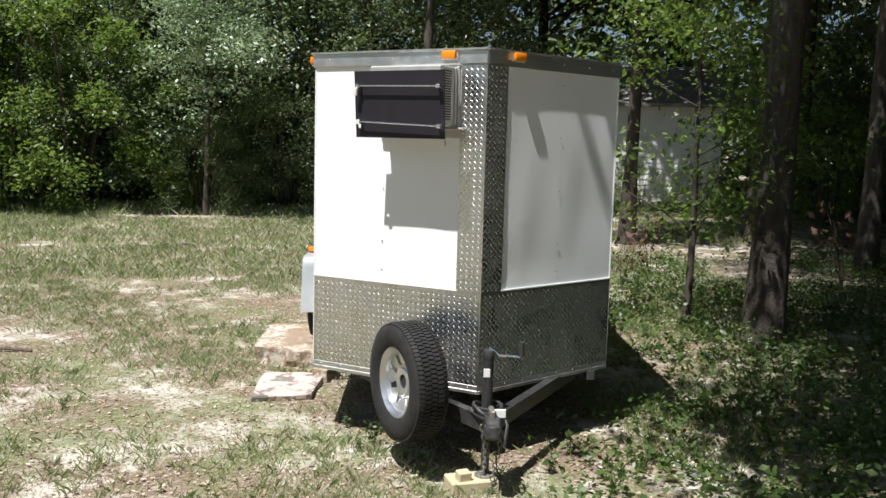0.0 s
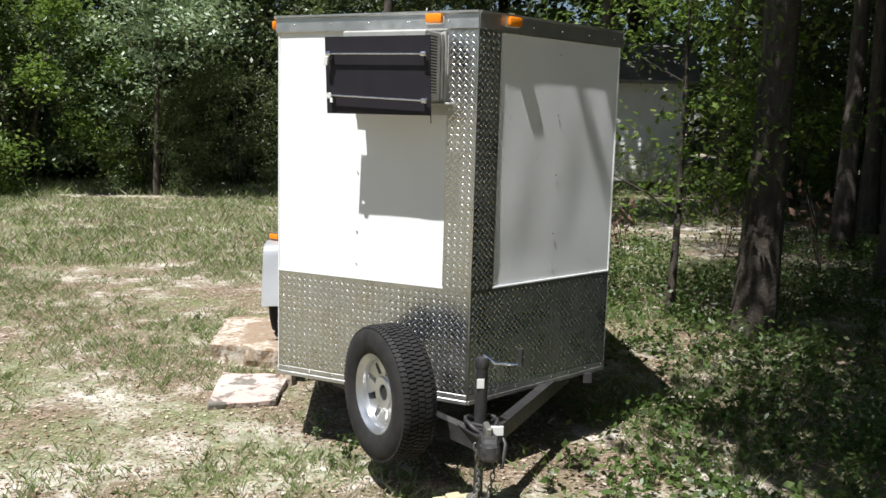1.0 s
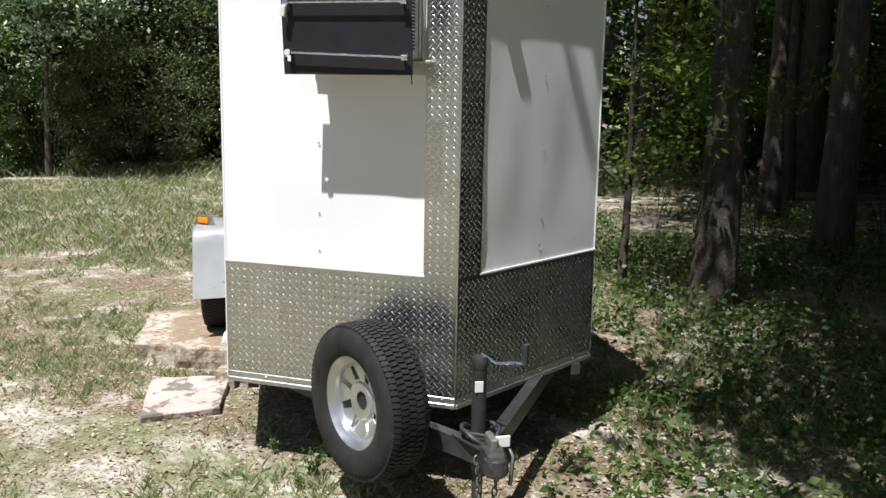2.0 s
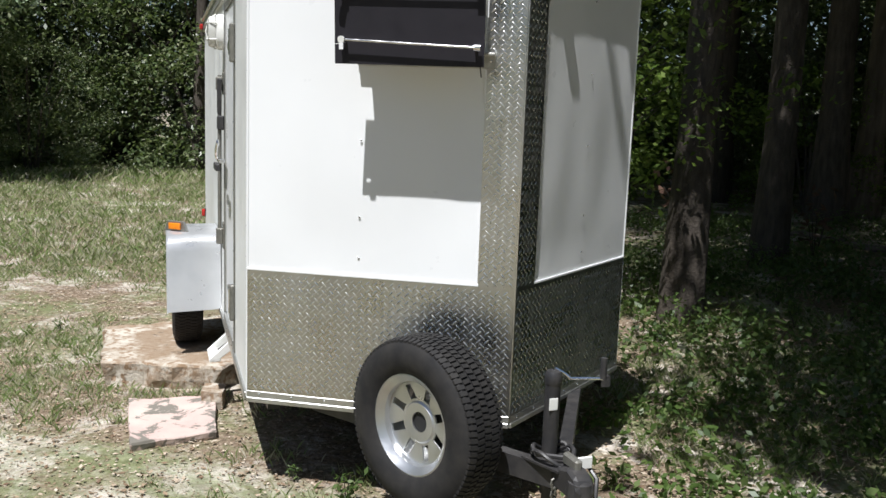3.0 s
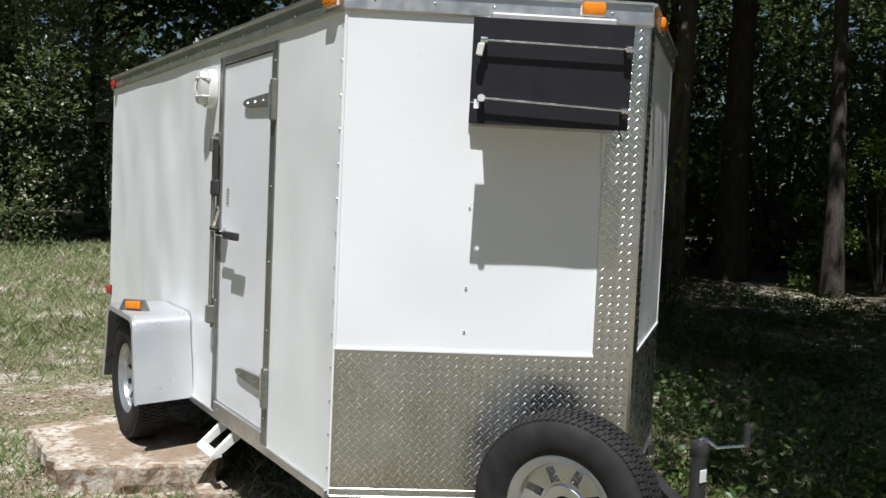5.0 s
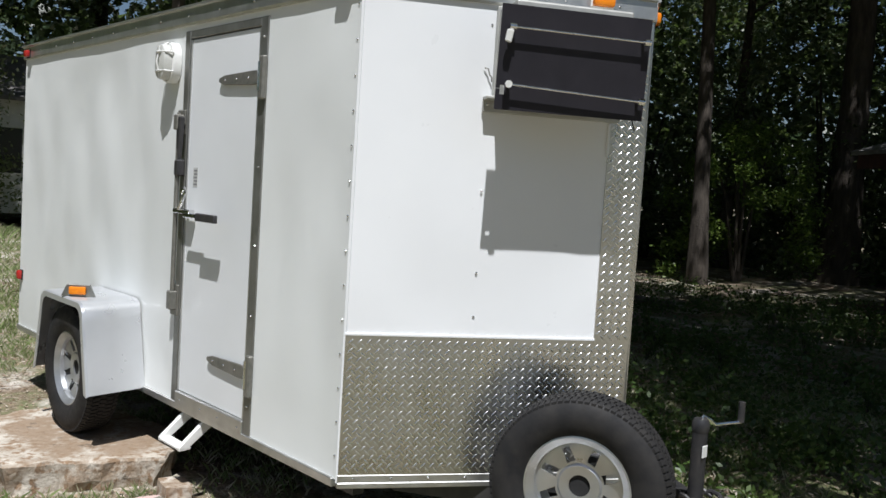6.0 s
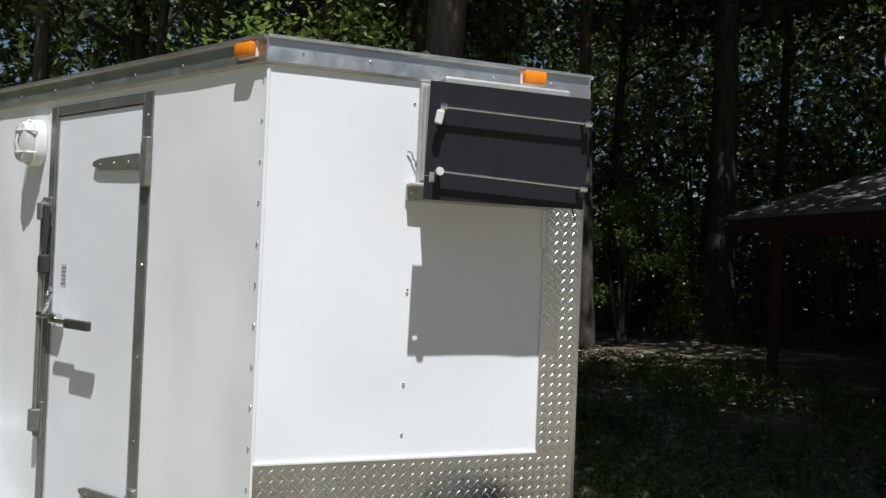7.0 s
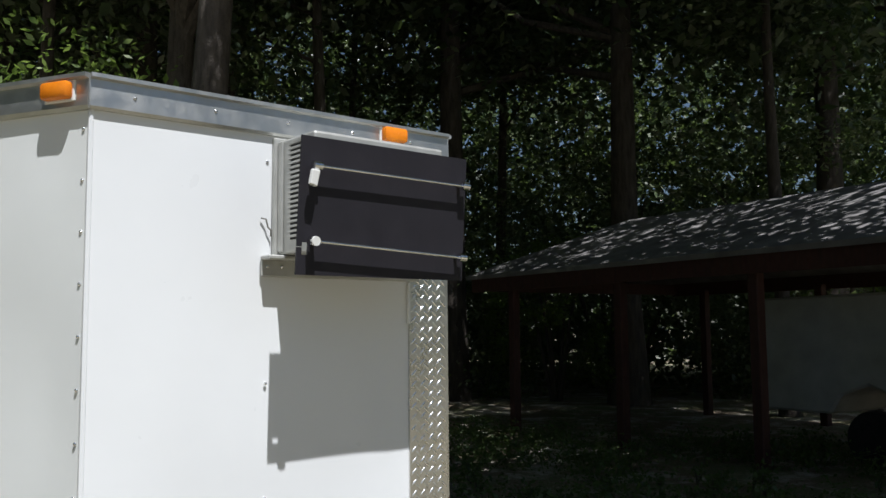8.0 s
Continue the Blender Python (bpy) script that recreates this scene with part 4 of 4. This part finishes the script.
for x, y, s in ((-14.5, 18.5, 1.25), (-11.5, 19.5, 1.3), (-9.2, 18.8, 1.15), (-6.6, 19.4, 1.1), (-3.6, 21.2, 1.2), (-1.2, 21.6, 1.25), (1.2, 20.8, 1.2), (-13, 22, 1.6), (-8.5, 22.5, 1.7), (-4, 23, 1.6), (0, 24, 1.6),
                (-17.5, 16.5, 1.3), (-4.7, 16.9, 0.42), (-3.0, 17.9, 0.6), (-20, 13.5, 1.35), (-18, 20, 1.7), (13.5, 19, 1.2), (5.3, 18.3, 0.26), (6.6, 18.6, 0.28), (8.0, 18.2, 0.27), (11.2, 18.4, 0.7), (16, 15.5, 1.2), (18.5, 11.5, 1.2), (20, 7, 1.3), (21, 2, 1.3), (20, -3, 1.3)):
    set_bush("a", x, y, s)
for x, y, s, sz in ((-8.2, 18.3, 0.9, 1.2), (-12.0, 17.6, 0.9, 1.0)):
    set_bush("b", x, y, s, sz)
for x, y, s in ((-10.3, 17.9, 1.25), (-15.5, 16.6, 1.0), (-9.6, 17.0, 1.2), (-7.8, 16.8, 1.3), (-11.6, 16.4, 1.0), (-12.9, 16.9, 0.8), (-5.2, 18.4, 0.55), (9.5, 14.0, 0.7), (11.5, 10.5, 0.7), (14.5, 6.5, 0.8), (17.5, 3.0, 0.9)):
    set_bush("c", x, y, s)

# trees of the wood
tree_a = build_tree("oak_tree", "tall dark-barked oak with a dense leafy crown", 21, 11.0, 0.22, 13, 0.35, 4.6, 24000, 0.19, 0.75, LEAF_DARK, BARK)
tree_b = build_tree("pine_tree", "slender tall trunk with a high thin crown", 22, 14.0, 0.16, 10, 0.45, 3.2, 12000, 0.19, 0.65, LEAF_DARK, BARK)
tree_c = build_tree("maple_tree", "young tree with bright green low leaves", 23, 5.2, 0.07, 14, 0.25, 1.9, 6000, 0.115, 0.30, LEAF_C, BARK)
tree_d = build_tree("pale_tree", "tree with pale peeling bark trunk", 24, 13.0, 0.26, 9, 0.5, 4.0, 9000, 0.19, 0.7, LEAF_DARK, BARK_PALE)
tree_e = build_tree("young_tree", "young tree with pale silvery leaves catching the sun", 25, 5.0, 0.07, 16, 0.52, 1.7, 9000, 0.115, 0.24, LEAF_B, BARK)
tree_e.matrix_basis = spot(-4.5, 16.2, 0.4)
stock = {"oak": tree_a, "pine": tree_b, "maple": tree_c, "pale": tree_d}


def set_tree(kind, x, y, s=1.0, turn=None):
    ob = stock[kind]
    m = spot(x, y, rnd.uniform(0, 6.28) if turn is None else turn, s)
    if kind in used:
        return copy_thing(ob, m)
    used.add(kind)
    ob.matrix_basis = m
    return ob


# big trunk beside the clearing, and the trees round it
for x, y, s in ((6.0, 31.0, 1.4), (11.5, 30.5, 1.4), (2.6, 28.5, 1.4), (14.2, 9.6, 1.15), (16.9, 1.2, 1.2), (17.0, 5.5, 1.2), (10.8, 9.2, 1.0),
                (11.0, 13.0, 1.1), (11.5, 19.5, 1.15), (13.0, -5.0, 1.1), (18.5, -3.0, 1.2), (-5.5, 22.5, 1.2), (-10.5, 21.5, 1.25), (-1.0, 22.0, 1.2), (-15.0, 21.0, 1.2)):
    set_tree("oak", x, y, s)
for x, y, s in ((4.25, 11.6, 0.9), (6.9, 8.0, 1.0), (7.4, 13.2, 1.0), (12.9, 6.6, 1.2), (9.4, 11.2, 1.1), (15.3, 12.8, 1.1), (18.0, 8.6, 1.1), (15.0, -1.8, 1.1), (20.0, 5.0, 1.2), 
                (21, -6, 1.2), (-7.5, 20.7, 1.1), (0.6, 18.6, 1.1), (-12.4, 20.5, 1.2)):
    set_tree("pine", x, y, s)
for x, y, s in ((2.6, 3.8, 0.63), (16.0, -3.5, 1.0)):
    set_tree("maple", x, y, s)
for x, y, s in ((12.1, 9.7, 1.05), (11.6, 13.6, 0.85)):
    set_tree("pale", x, y, s)

def build_shade_tree(seed, at, crown, reach, leaves, label, girth=0.26, leaf=0.20, mat=LEAF_A):
    """A broad old oak whose limbs reach out to a wide flat crown round a given centre."""
    rng = np.random.default_rng(seed)
    ob = thing("oak_tree", label, "tree", at)
    c0 = Vector(crown) - Vector(at)
    bms = [tube([(0, 0, -0.05), (0.05, 0.03, 1.5), (c0.x * 0.03, c0.y * 0.03, 3.4), (c0.x * 0.08, c0.y * 0.08, c0.z * 0.8)], [girth * 1.3, girth, girth * 0.9, girth * 0.7], 10)]
    clumps = []
    for i in range(26):
        a, r = i * 2.4, math.sqrt((i + 0.5) / 26)
        tip = c0 + Vector((math.cos(a) * r * reach[0], math.sin(a) * r * reach[1], rng.uniform(-0.5, 1.0) * reach[2] * (1.1 - r)))
        root = Vector((c0.x * 0.07, c0.y * 0.07, c0.z * rng.uniform(0.66, 0.78)))
        bms.append(tube([root, root.lerp(tip, 0.5) + Vector((0, 0, 0.4)), tip], [0.09, 0.06, 0.02], 6))
        clumps += [tip + Vector(rng.normal(size=3) * (0.55, 0.55, 0.35)) for _ in range(5)]
    part("trunk", join(*bms), BARK, ob, smooth=True)
    clumps = np.array(clumps)
    c = clumps[rng.integers(0, len(clumps), leaves)] + rng.normal(size=(leaves, 3)) * (0.5, 0.5, 0.3)
    part("crown", leaf_mesh("crown", c, leaf, rng, mat), None, ob)
    return ob


# unseen oak, added so its crown shades the ground right of the nose
build_shade_tree(41, (3.6, -6.4, 0), (2.9, -2.8, 6.6), (2.9, 3.0, 1.2), 26000, "broad oak added out of view to shade the clearing edge")
build_shade_tree(42, (6.5, -2.75, 0), (6.2, -0.1, 7.6), (4.0, 4.0, 1.3), 15000, "broad oak shading the undergrowth beside the clearing")
build_shade_tree(43, (3.02, 2.95, 0), (3.5, 0.5, 6.9), (1.8, 2.5, 1.3), 30000, "dark-trunked oak standing in the shade beside the clearing", 0.155, 0.125)
build_shade_tree(45, (5.9, 5.2, 0), (5.4, 3.9, 7.6), (3.3, 3.2, 1.3), 34000, "tall grey-barked oak in the wood behind the trailer", 0.19, 0.12, LEAF_DARK)
# added canopy that keeps sun off the shelter roof; trunk stands unseen
build_shade_tree(44, (9.6, -6.2, 0), (9.6, -1.4, 8.6), (4.2, 4.0, 1.4), 8000, "broad oak added to shade the shelter, trunk out of view")

fallen = new("fallen_branch", finish(tube([(0, 0, 0.04), (0.5, 0.12, 0.10), (1.0, 0.1, 0.06), (1.7, 0.35, 0.16), (2.2, 0.3, 0.07)], [0.05, 0.045, 0.04, 0.03, 0.015], 7), "fallen_branch", BARK_PALE, True))
fallen.matrix_basis = spot(5.6, 8.4, 0.5)
tagged(fallen, "grey fallen branch lying on the wood floor", "branch")
for x, y, turn, s in ((8.6, 4.6, 1.9, 1.2), (7.4, 2.6, 0.2, 0.8), (-4.6, 9.8, 0.1, 0.5), (-3.4, 2.6, 3.0, 0.35)):
    copy_thing(fallen, spot(x, y, turn, s))

# distant wood all round, and its floor of shadowy brush
def far_wood():
    rng = np.random.default_rng(5)
    n = 1500
    ang = rng.uniform(-0.75, 2.6, n)
    dist = rng.uniform(25, 42, n)
    h = rng.uniform(0.3, 15, n)
    centres = np.stack([np.sin(ang) * dist, 2 + np.cos(ang) * dist, h], 1)
    c = centres[rng.integers(0, n, 110000)] + rng.normal(size=(110000, 3)) * (0.9, 0.9, 0.7)
    c[:, 2] = np.abs(c[:, 2])
    ob = new("far_woods", leaf_mesh("far_woods", c, 0.27, rng, LEAF_DARK, 0.1, 0.6))
    tagged(ob, "distant dark green woodland behind the clearing", "woods", kind="stuff")
    ang, dist = rng.uniform(0.5, 2.1, 1200), rng.uniform(26, 34, 1200)
    centres = np.stack([np.sin(ang) * dist, 2 + np.cos(ang) * dist, rng.uniform(1.5, 19, 1200)], 1)
    c = centres[rng.integers(0, 1200, 85000)] + rng.normal(size=(85000, 3)) * (0.9, 0.9, 0.7)
    ob = new("far_woods", leaf_mesh("far_woods", c, 0.26, rng, LEAF_A, 0.1, 0.65))
    tagged(ob, "dense distant trees behind the shelter", "woods", kind="stuff")
    ang, dist = rng.uniform(0.25, 2.3, 900), rng.uniform(19.5, 27, 900)
    centres = np.stack([np.sin(ang) * dist, 2 + np.cos(ang) * dist, rng.uniform(0.1, 1.0, 900) ** 1.5 * 5.0], 1)
    centres = centres[~((np.abs(centres[:, 0] - 8.3) < 4.5) & (centres[:, 1] > 16))]
    c = centres[rng.integers(0, len(centres), 34000)] + rng.normal(size=(34000, 3)) * (0.6, 0.6, 0.5)
    c[:, 2] = np.abs(c[:, 2])
    ob = new("brush", leaf_mesh("brush", c, 0.26, rng, LEAF_DARK, 0.1, 0.6))
    tagged(ob, "tangled dark brush deep in the wood", "brush", kind="stuff")
    ang, dist = rng.uniform(-0.8, 2.5, 30000), rng.uniform(43, 52, 30000)
    c = np.stack([np.sin(ang) * dist, 2 + np.cos(ang) * dist, rng.uniform(0, 1, 30000) * rng.uniform(14, 24, 30000)], 1)
    ob = new("far_woods", leaf_mesh("far_woods", c, 1.0, rng, LEAF_DARK, 0.1, 0.8))
    tagged(ob, "deep woodland closing the view behind all trees", "woods", kind="stuff")
    # ring behind the camera, never in view, added for the metal to reflect
    ang = rng.uniform(2.6, 5.53, 700)
    dist = rng.uniform(26, 36, 700)
    centres = np.stack([np.sin(ang) * dist, 2 + np.cos(ang) * dist, rng.uniform(0.2, 9, 700)], 1)
    c = centres[rng.integers(0, 700, 16000)] + rng.normal(size=(16000, 3)) * (1.0, 1.0, 0.8)
    c[:, 2] = np.abs(c[:, 2])
    ob = new("far_woods", leaf_mesh("far_woods", c, 0.6, rng, LEAF_A, 0.1, 0.6))
    tagged(ob, "unseen woodland ring added behind the camera for reflections", "woods", kind="stuff")


far_wood()


# ---- shelter and house in the wood ----
def build_shelter():
    ob = thing("picnic_shelter", "open timber shelter with a grey shingled roof in the shade", "shelter")
    e0, along, back = Vector((11.9, 3.5)), Vector((-0.636, -0.772)).normalized(), Vector((0.772, -0.636)).normalized()
    m = Matrix(((along.x, back.x, 0, e0.x), (along.y, back.y, 0, e0.y), (0, 0, 1, 0), (0, 0, 0, 1)))
    length, depth, eave, ridge, hip = 9.4, 5.2, 2.58, 3.58, 1.3
    bm = bmesh.new()
    v = [bm.verts.new(m @ Vector(p)) for p in ((0, 0, eave), (length, 0, eave), (length, depth, eave), (0, depth, eave), (hip, depth / 2, ridge), (length - hip, depth / 2, ridge))]
    for f in ((0, 1, 5, 4), (1, 2, 5), (2, 3, 4, 5), (3, 0, 4)):
        bm.faces.new([v[i] for i in f])
    thicken(bm, 0.07)
    part("roof", bm, SHINGLE, ob, "grey shingle hip roof")
    for a, b in (((0.06, 0.10), (length - 0.06, 0.15)), ((0.06, depth - 0.15), (length - 0.06, depth - 0.10))):
        part("beam", boxed((a[0], b[0], a[1], b[1], eave - 0.28, eave - 0.04), m), RED_WOOD, ob, "dark red eave beam")
    for u in (0.10, length - 0.16):
        part("beam", boxed((u, u + 0.06, 0.16, depth - 0.16, eave - 0.26, eave - 0.05), m), RED_WOOD, ob)
    for d in (0.3, depth - 0.3):
        for u in (1.0, 3.5, 5.8, 8.5):
            part("post", boxed((u - 0.07, u + 0.07, d - 0.07, d + 0.07, -0.05, eave - 0.2), m, 0.01), RED_WOOD, ob, "dark red square post")
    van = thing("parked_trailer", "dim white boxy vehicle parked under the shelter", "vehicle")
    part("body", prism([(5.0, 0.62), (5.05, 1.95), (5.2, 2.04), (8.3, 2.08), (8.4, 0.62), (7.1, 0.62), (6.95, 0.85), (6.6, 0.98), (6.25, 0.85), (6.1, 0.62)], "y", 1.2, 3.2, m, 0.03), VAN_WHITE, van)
    for d in (1.35, 3.05):
        part("wheel", lathe([(0.18, -0.1), (0.33, -0.1), (0.35, 0), (0.33, 0.1), (0.18, 0.1)], m @ Matrix.Translation((6.6, d, 0.35)), 24), RUBBER, van, smooth=True)
    return ob


def build_house():
    ob = thing("house", "white clapboard house half hidden behind the trees", "house")
    m = pose(7.2, 20.4, 0, 0, 0, -14)
    part("wall", boxed((-3.4, 2.1, 0.0, 5.0, 0.3, 3.1), m), SIDING, ob)
    for k in range(17):
        part("siding_board", prism([(-0.02, 0.32 + 0.163 * k), (0.0, 0.48 + 0.163 * k), (0.0, 0.32 + 0.163 * k)], "x", -3.42, 2.12, m), SIDING, ob)
    part("roof", prism([(-0.4, 3.05), (2.5, 4.3), (5.4, 3.05), (5.4, 3.15), (2.5, 4.42), (-0.4, 3.15)], "x", -3.8, 2.5, m), SHINGLE, ob)
    for x in (-2.9,):
        w = part("window", boxed((x, x + 0.9, -0.05, -0.03, 1.3, 2.4), m), GLASS_DARK, ob)
        part("window_frame", join(boxed((x - 0.06, x, -0.07, -0.02, 1.24, 2.46), m), boxed((x + 0.9, x + 0.96, -0.07, -0.02, 1.24, 2.46), m), boxed((x, x + 0.9, -0.07, -0.02, 2.4, 2.46), m), boxed((x, x + 0.9, -0.07, -0.02, 1.24, 1.3), m)), SIDING, w)
    return ob


build_shelter()
build_house()


# ---- grass, dead leaves and weeds on the ground ----
def blades(name, pts, height, width, rng, mat, label):
    n = len(pts)
    a = rng.uniform(0, 6.28, n)
    h = height * rng.uniform(0.45, 1.3, n)
    lean = rng.normal(size=(n, 2)) * 0.45 * h[:, None]
    side = np.stack([np.cos(a), np.sin(a), np.zeros(n)], 1) * (width * rng.uniform(0.6, 1.3, n))[:, None]
    base = np.stack([pts[:, 0], pts[:, 1], np.full(n, -0.012)], 1)
    v = np.empty((n, 4, 3))
    v[:, 0] = base - side * 0.5
    v[:, 1] = base + side * 0.5
    mid = base + np.stack([lean[:, 0] * 0.35, lean[:, 1] * 0.35, h * 0.6], 1)
    v[:, 2] = mid + side * 0.35
    v[:, 3] = base + np.stack([lean[:, 0], lean[:, 1], h], 1)
    me = bpy.data.meshes.new(name)
    me.vertices.add(n * 4)
    me.vertices.foreach_set("co", v.reshape(-1).astype(np.float32))
    me.loops.add(n * 4)
    me.loops.foreach_set("vertex_index", np.arange(n * 4, dtype=np.int32))
    me.polygons.add(n)
    me.polygons.foreach_set("loop_start", np.arange(0, n * 4, 4, dtype=np.int32))
    me.update(calc_edges=True)
    me.materials.append(mat)
    return tagged(new(name, me), label, "grass", kind="stuff")


def patchy(rng, n, x0, x1, y0, y1, scale, cut, seed):
    """Points over a field, thick where a slow noise is high."""
    out = []
    while len(out) < n:
        x, y = rng.uniform(x0, x1), rng.uniform(y0, y1)
        if noise.noise((x * scale, y * scale, seed)) + 0.35 * noise.noise((x * scale * 4, y * scale * 4, seed)) > cut + rng.normal() * 0.15:
            out.append((x, y))
    return np.array(out)


def clear_of_things(p):
    on_slab = (p[:, 0] > -1.48) & (p[:, 0] < -0.65) & (p[:, 1] > 2.2 - 0.4 * (p[:, 0] + 1.48)) & (p[:, 1] < 3.12)
    on_paver = (p[:, 0] > -1.39) & (p[:, 0] < -0.95) & (p[:, 1] > 1.24) & (p[:, 1] < 1.8)
    return p[~(on_slab | on_paver)]


def build_undergrowth():
    rng = np.random.default_rng(9)
    near = patchy(rng, 7500, -7.5, 5.0, -3.5, 7.5, 0.55, 0.02, 2.0)
    near = np.repeat(near, 22, axis=0) + rng.normal(size=(len(near) * 22, 2)) * rng.choice([0.02, 0.045, 0.10], (len(near), 1)).repeat(22, 0)
    blades("grass", clear_of_things(near), 0.058, 0.0028, rng, GRASS, "short sparse dry and green grass tufts")
    far = patchy(rng, 9000, -17, 8, 6.5, 19, 0.35, -0.35, 4.0)
    far = np.repeat(far, 18, axis=0) + rng.normal(size=(len(far) * 18, 2)) * 0.12
    far = far[(far[:, 0] < 3.6) | (far[:, 1] > 12)]
    blades("grass", far, 0.10, 0.0075, rng, GRASS, "longer grass tufts in the field")
    edge = np.stack([rng.uniform(-18, 4, 22000), 17.7 + rng.normal(size=22000) * 0.8], 1)
    blades("grass", edge, 0.20, 0.014, rng, GRASS, "tall grass along the thicket")
    p = clear_of_things(np.stack([rng.uniform(-7, 7, 64000), rng.uniform(-3.8, 10, 64000)], 1))
    c = np.stack([p[:, 0], p[:, 1], rng.uniform(0.004, 0.022, len(p))], 1)
    p = clear_of_things(np.stack([rng.uniform(-5, 4, 90000), rng.uniform(-3.4, 5.5, 90000)], 1))
    c = np.concatenate([c, np.stack([p[:, 0], p[:, 1], rng.uniform(0.003, 0.012, len(p))], 1)])
    me = leaf_mesh("leaf_litter", c, np.where(np.arange(len(c)) < 60000, 0.034, 0.019), rng, LITTER, 0.0, 0.55)
    v = np.empty(len(me.vertices) * 3, np.float32)
    me.vertices.foreach_get("co", v)
    v = v.reshape(-1, 4, 3)
    mid = v.mean(1, keepdims=True)
    v[:, :, 2:3] = mid[:, :, 2:3] + (v[:, :, 2:3] - mid[:, :, 2:3]) * 0.3
    me.vertices.foreach_set("co", v.reshape(-1))
    tagged(new("leaf_litter", me), "scattered dry brown fallen leaves", "leaf litter", kind="stuff")
    p = np.concatenate([patchy(rng, 2100, 0.9, 11.0, -3.5, 9.0, 0.5, -0.12, 7.0), patchy(rng, 130, 0.45, 2.6, -1.9, 1.0, 0.9, -0.25, 8.0)])
    tall = np.repeat(rng.uniform(0.08, 0.34, len(p)) * np.clip((p[:, 0] - 0.3) / 2.2, 0.35, 1.0), 30)
    c = np.repeat(p, 30, axis=0) + rng.normal(size=(len(p) * 30, 2)) * 0.09
    c = np.concatenate([c, (0.02 + rng.uniform(0, 1, len(c)) * tall)[:, None]], 1)
    tagged(new("ground_weeds", leaf_mesh("ground_weeds", c, 0.052, rng, WEED, -0.1, 0.55)), "low green broadleaf weeds under the trees", "weeds", kind="stuff")


build_undergrowth()


def build_weed(seed, height, n, leaf, mat, label, name="weed"):
    rng = np.random.default_rng(seed)
    ob = thing(name, label, "weed")
    c = []
    for _ in range(5):
        a, r = rng.uniform(0, 6.28), rng.uniform(0.1, 0.45) * height
        top = Vector((r * math.cos(a), r * math.sin(a), height * rng.uniform(0.6, 1)))
        part("stem", tube([(0, 0, -0.02), top * 0.5 + Vector((0, 0, 0.1 * height)), top], [0.006, 0.004, 0.002], 4), BARK, ob)
        for k in range(n // 5):
            s = rng.uniform(0.3, 1.05)
            c.append(np.array(top) * s + rng.normal(size=3) * height * 0.10)
    c = np.array(c)
    c[:, 2] = np.abs(c[:, 2]) + 0.01
    part("leaves", leaf_mesh("leaves", c, leaf, rng, mat, 0.0, 0.5), None, ob)
    return ob


weed = build_weed(31, 0.26, 70, 0.055, WEED, "leafy green weed growing by the trailer")
twig = build_weed(32, 0.75, 60, 0.09, DEAD_TWIG, "withered sapling with brown curled leaves", "withered_sapling")
weed.matrix_basis, twig.matrix_basis = spot(-0.55, 0.35, 0.0, 0.6), spot(2.6, 6.2)
for x, y, s in ((-0.72, 0.62, 0.9), (-0.38, 0.05, 0.8), (-0.62, 0.2, 1.0), (-0.30, -0.2, 0.9), (0.72, -0.45, 1.0), (0.95, -0.1, 1.1), (1.0, -1.0, 1.0), (1.3, 0.05, 1.2), (0.42, -0.15, 1.0), (0.62, 0.15, 1.1), (1.15, 0.35, 0.9), (1.45, 0.9, 1.0), (1.9, 0.3, 1.1), (2.3, 1.2, 1.2), (1.2, -0.7, 1.0), (2.0, -0.8, 1.2), (2.7, -0.2, 1.3),
                (3.1, 0.9, 1.3), (2.9, 2.2, 1.4), (3.6, 1.6, 1.5), (1.75, -1.5, 1.1), (2.4, -1.9, 1.2), (4.2, 0.4, 1.6), (3.8, -1.0, 1.4), (3.4, 3.4, 1.8), (2.9, 4.6, 2.2), (2.6, 5.4, 2.4), (4.9, 2.0, 1.7), (-1.8, 3.6, 1.0), (-2.6, 1.0, 0.7)):
    copy_thing(weed, spot(x, y, rnd.uniform(0, 6.28), s * (0.6 if x < 2 else 0.85)))
for k in range(46):
    copy_thing(weed, spot(rnd.uniform(1.9, 7.5), rnd.uniform(-2.4, 4.6), rnd.uniform(0, 6.28), rnd.uniform(0.9, 1.9)))
for x, y, s in ((3.3, 7.2, 1.0), (2.9, 8.4, 0.9), (4.9, 7.6, 1.0), (5.8, 6.6, 1.2), (6.6, 5.2, 1.0)):
    copy_thing(twig, spot(x, y, rnd.uniform(0, 6.28), s * 1.3))
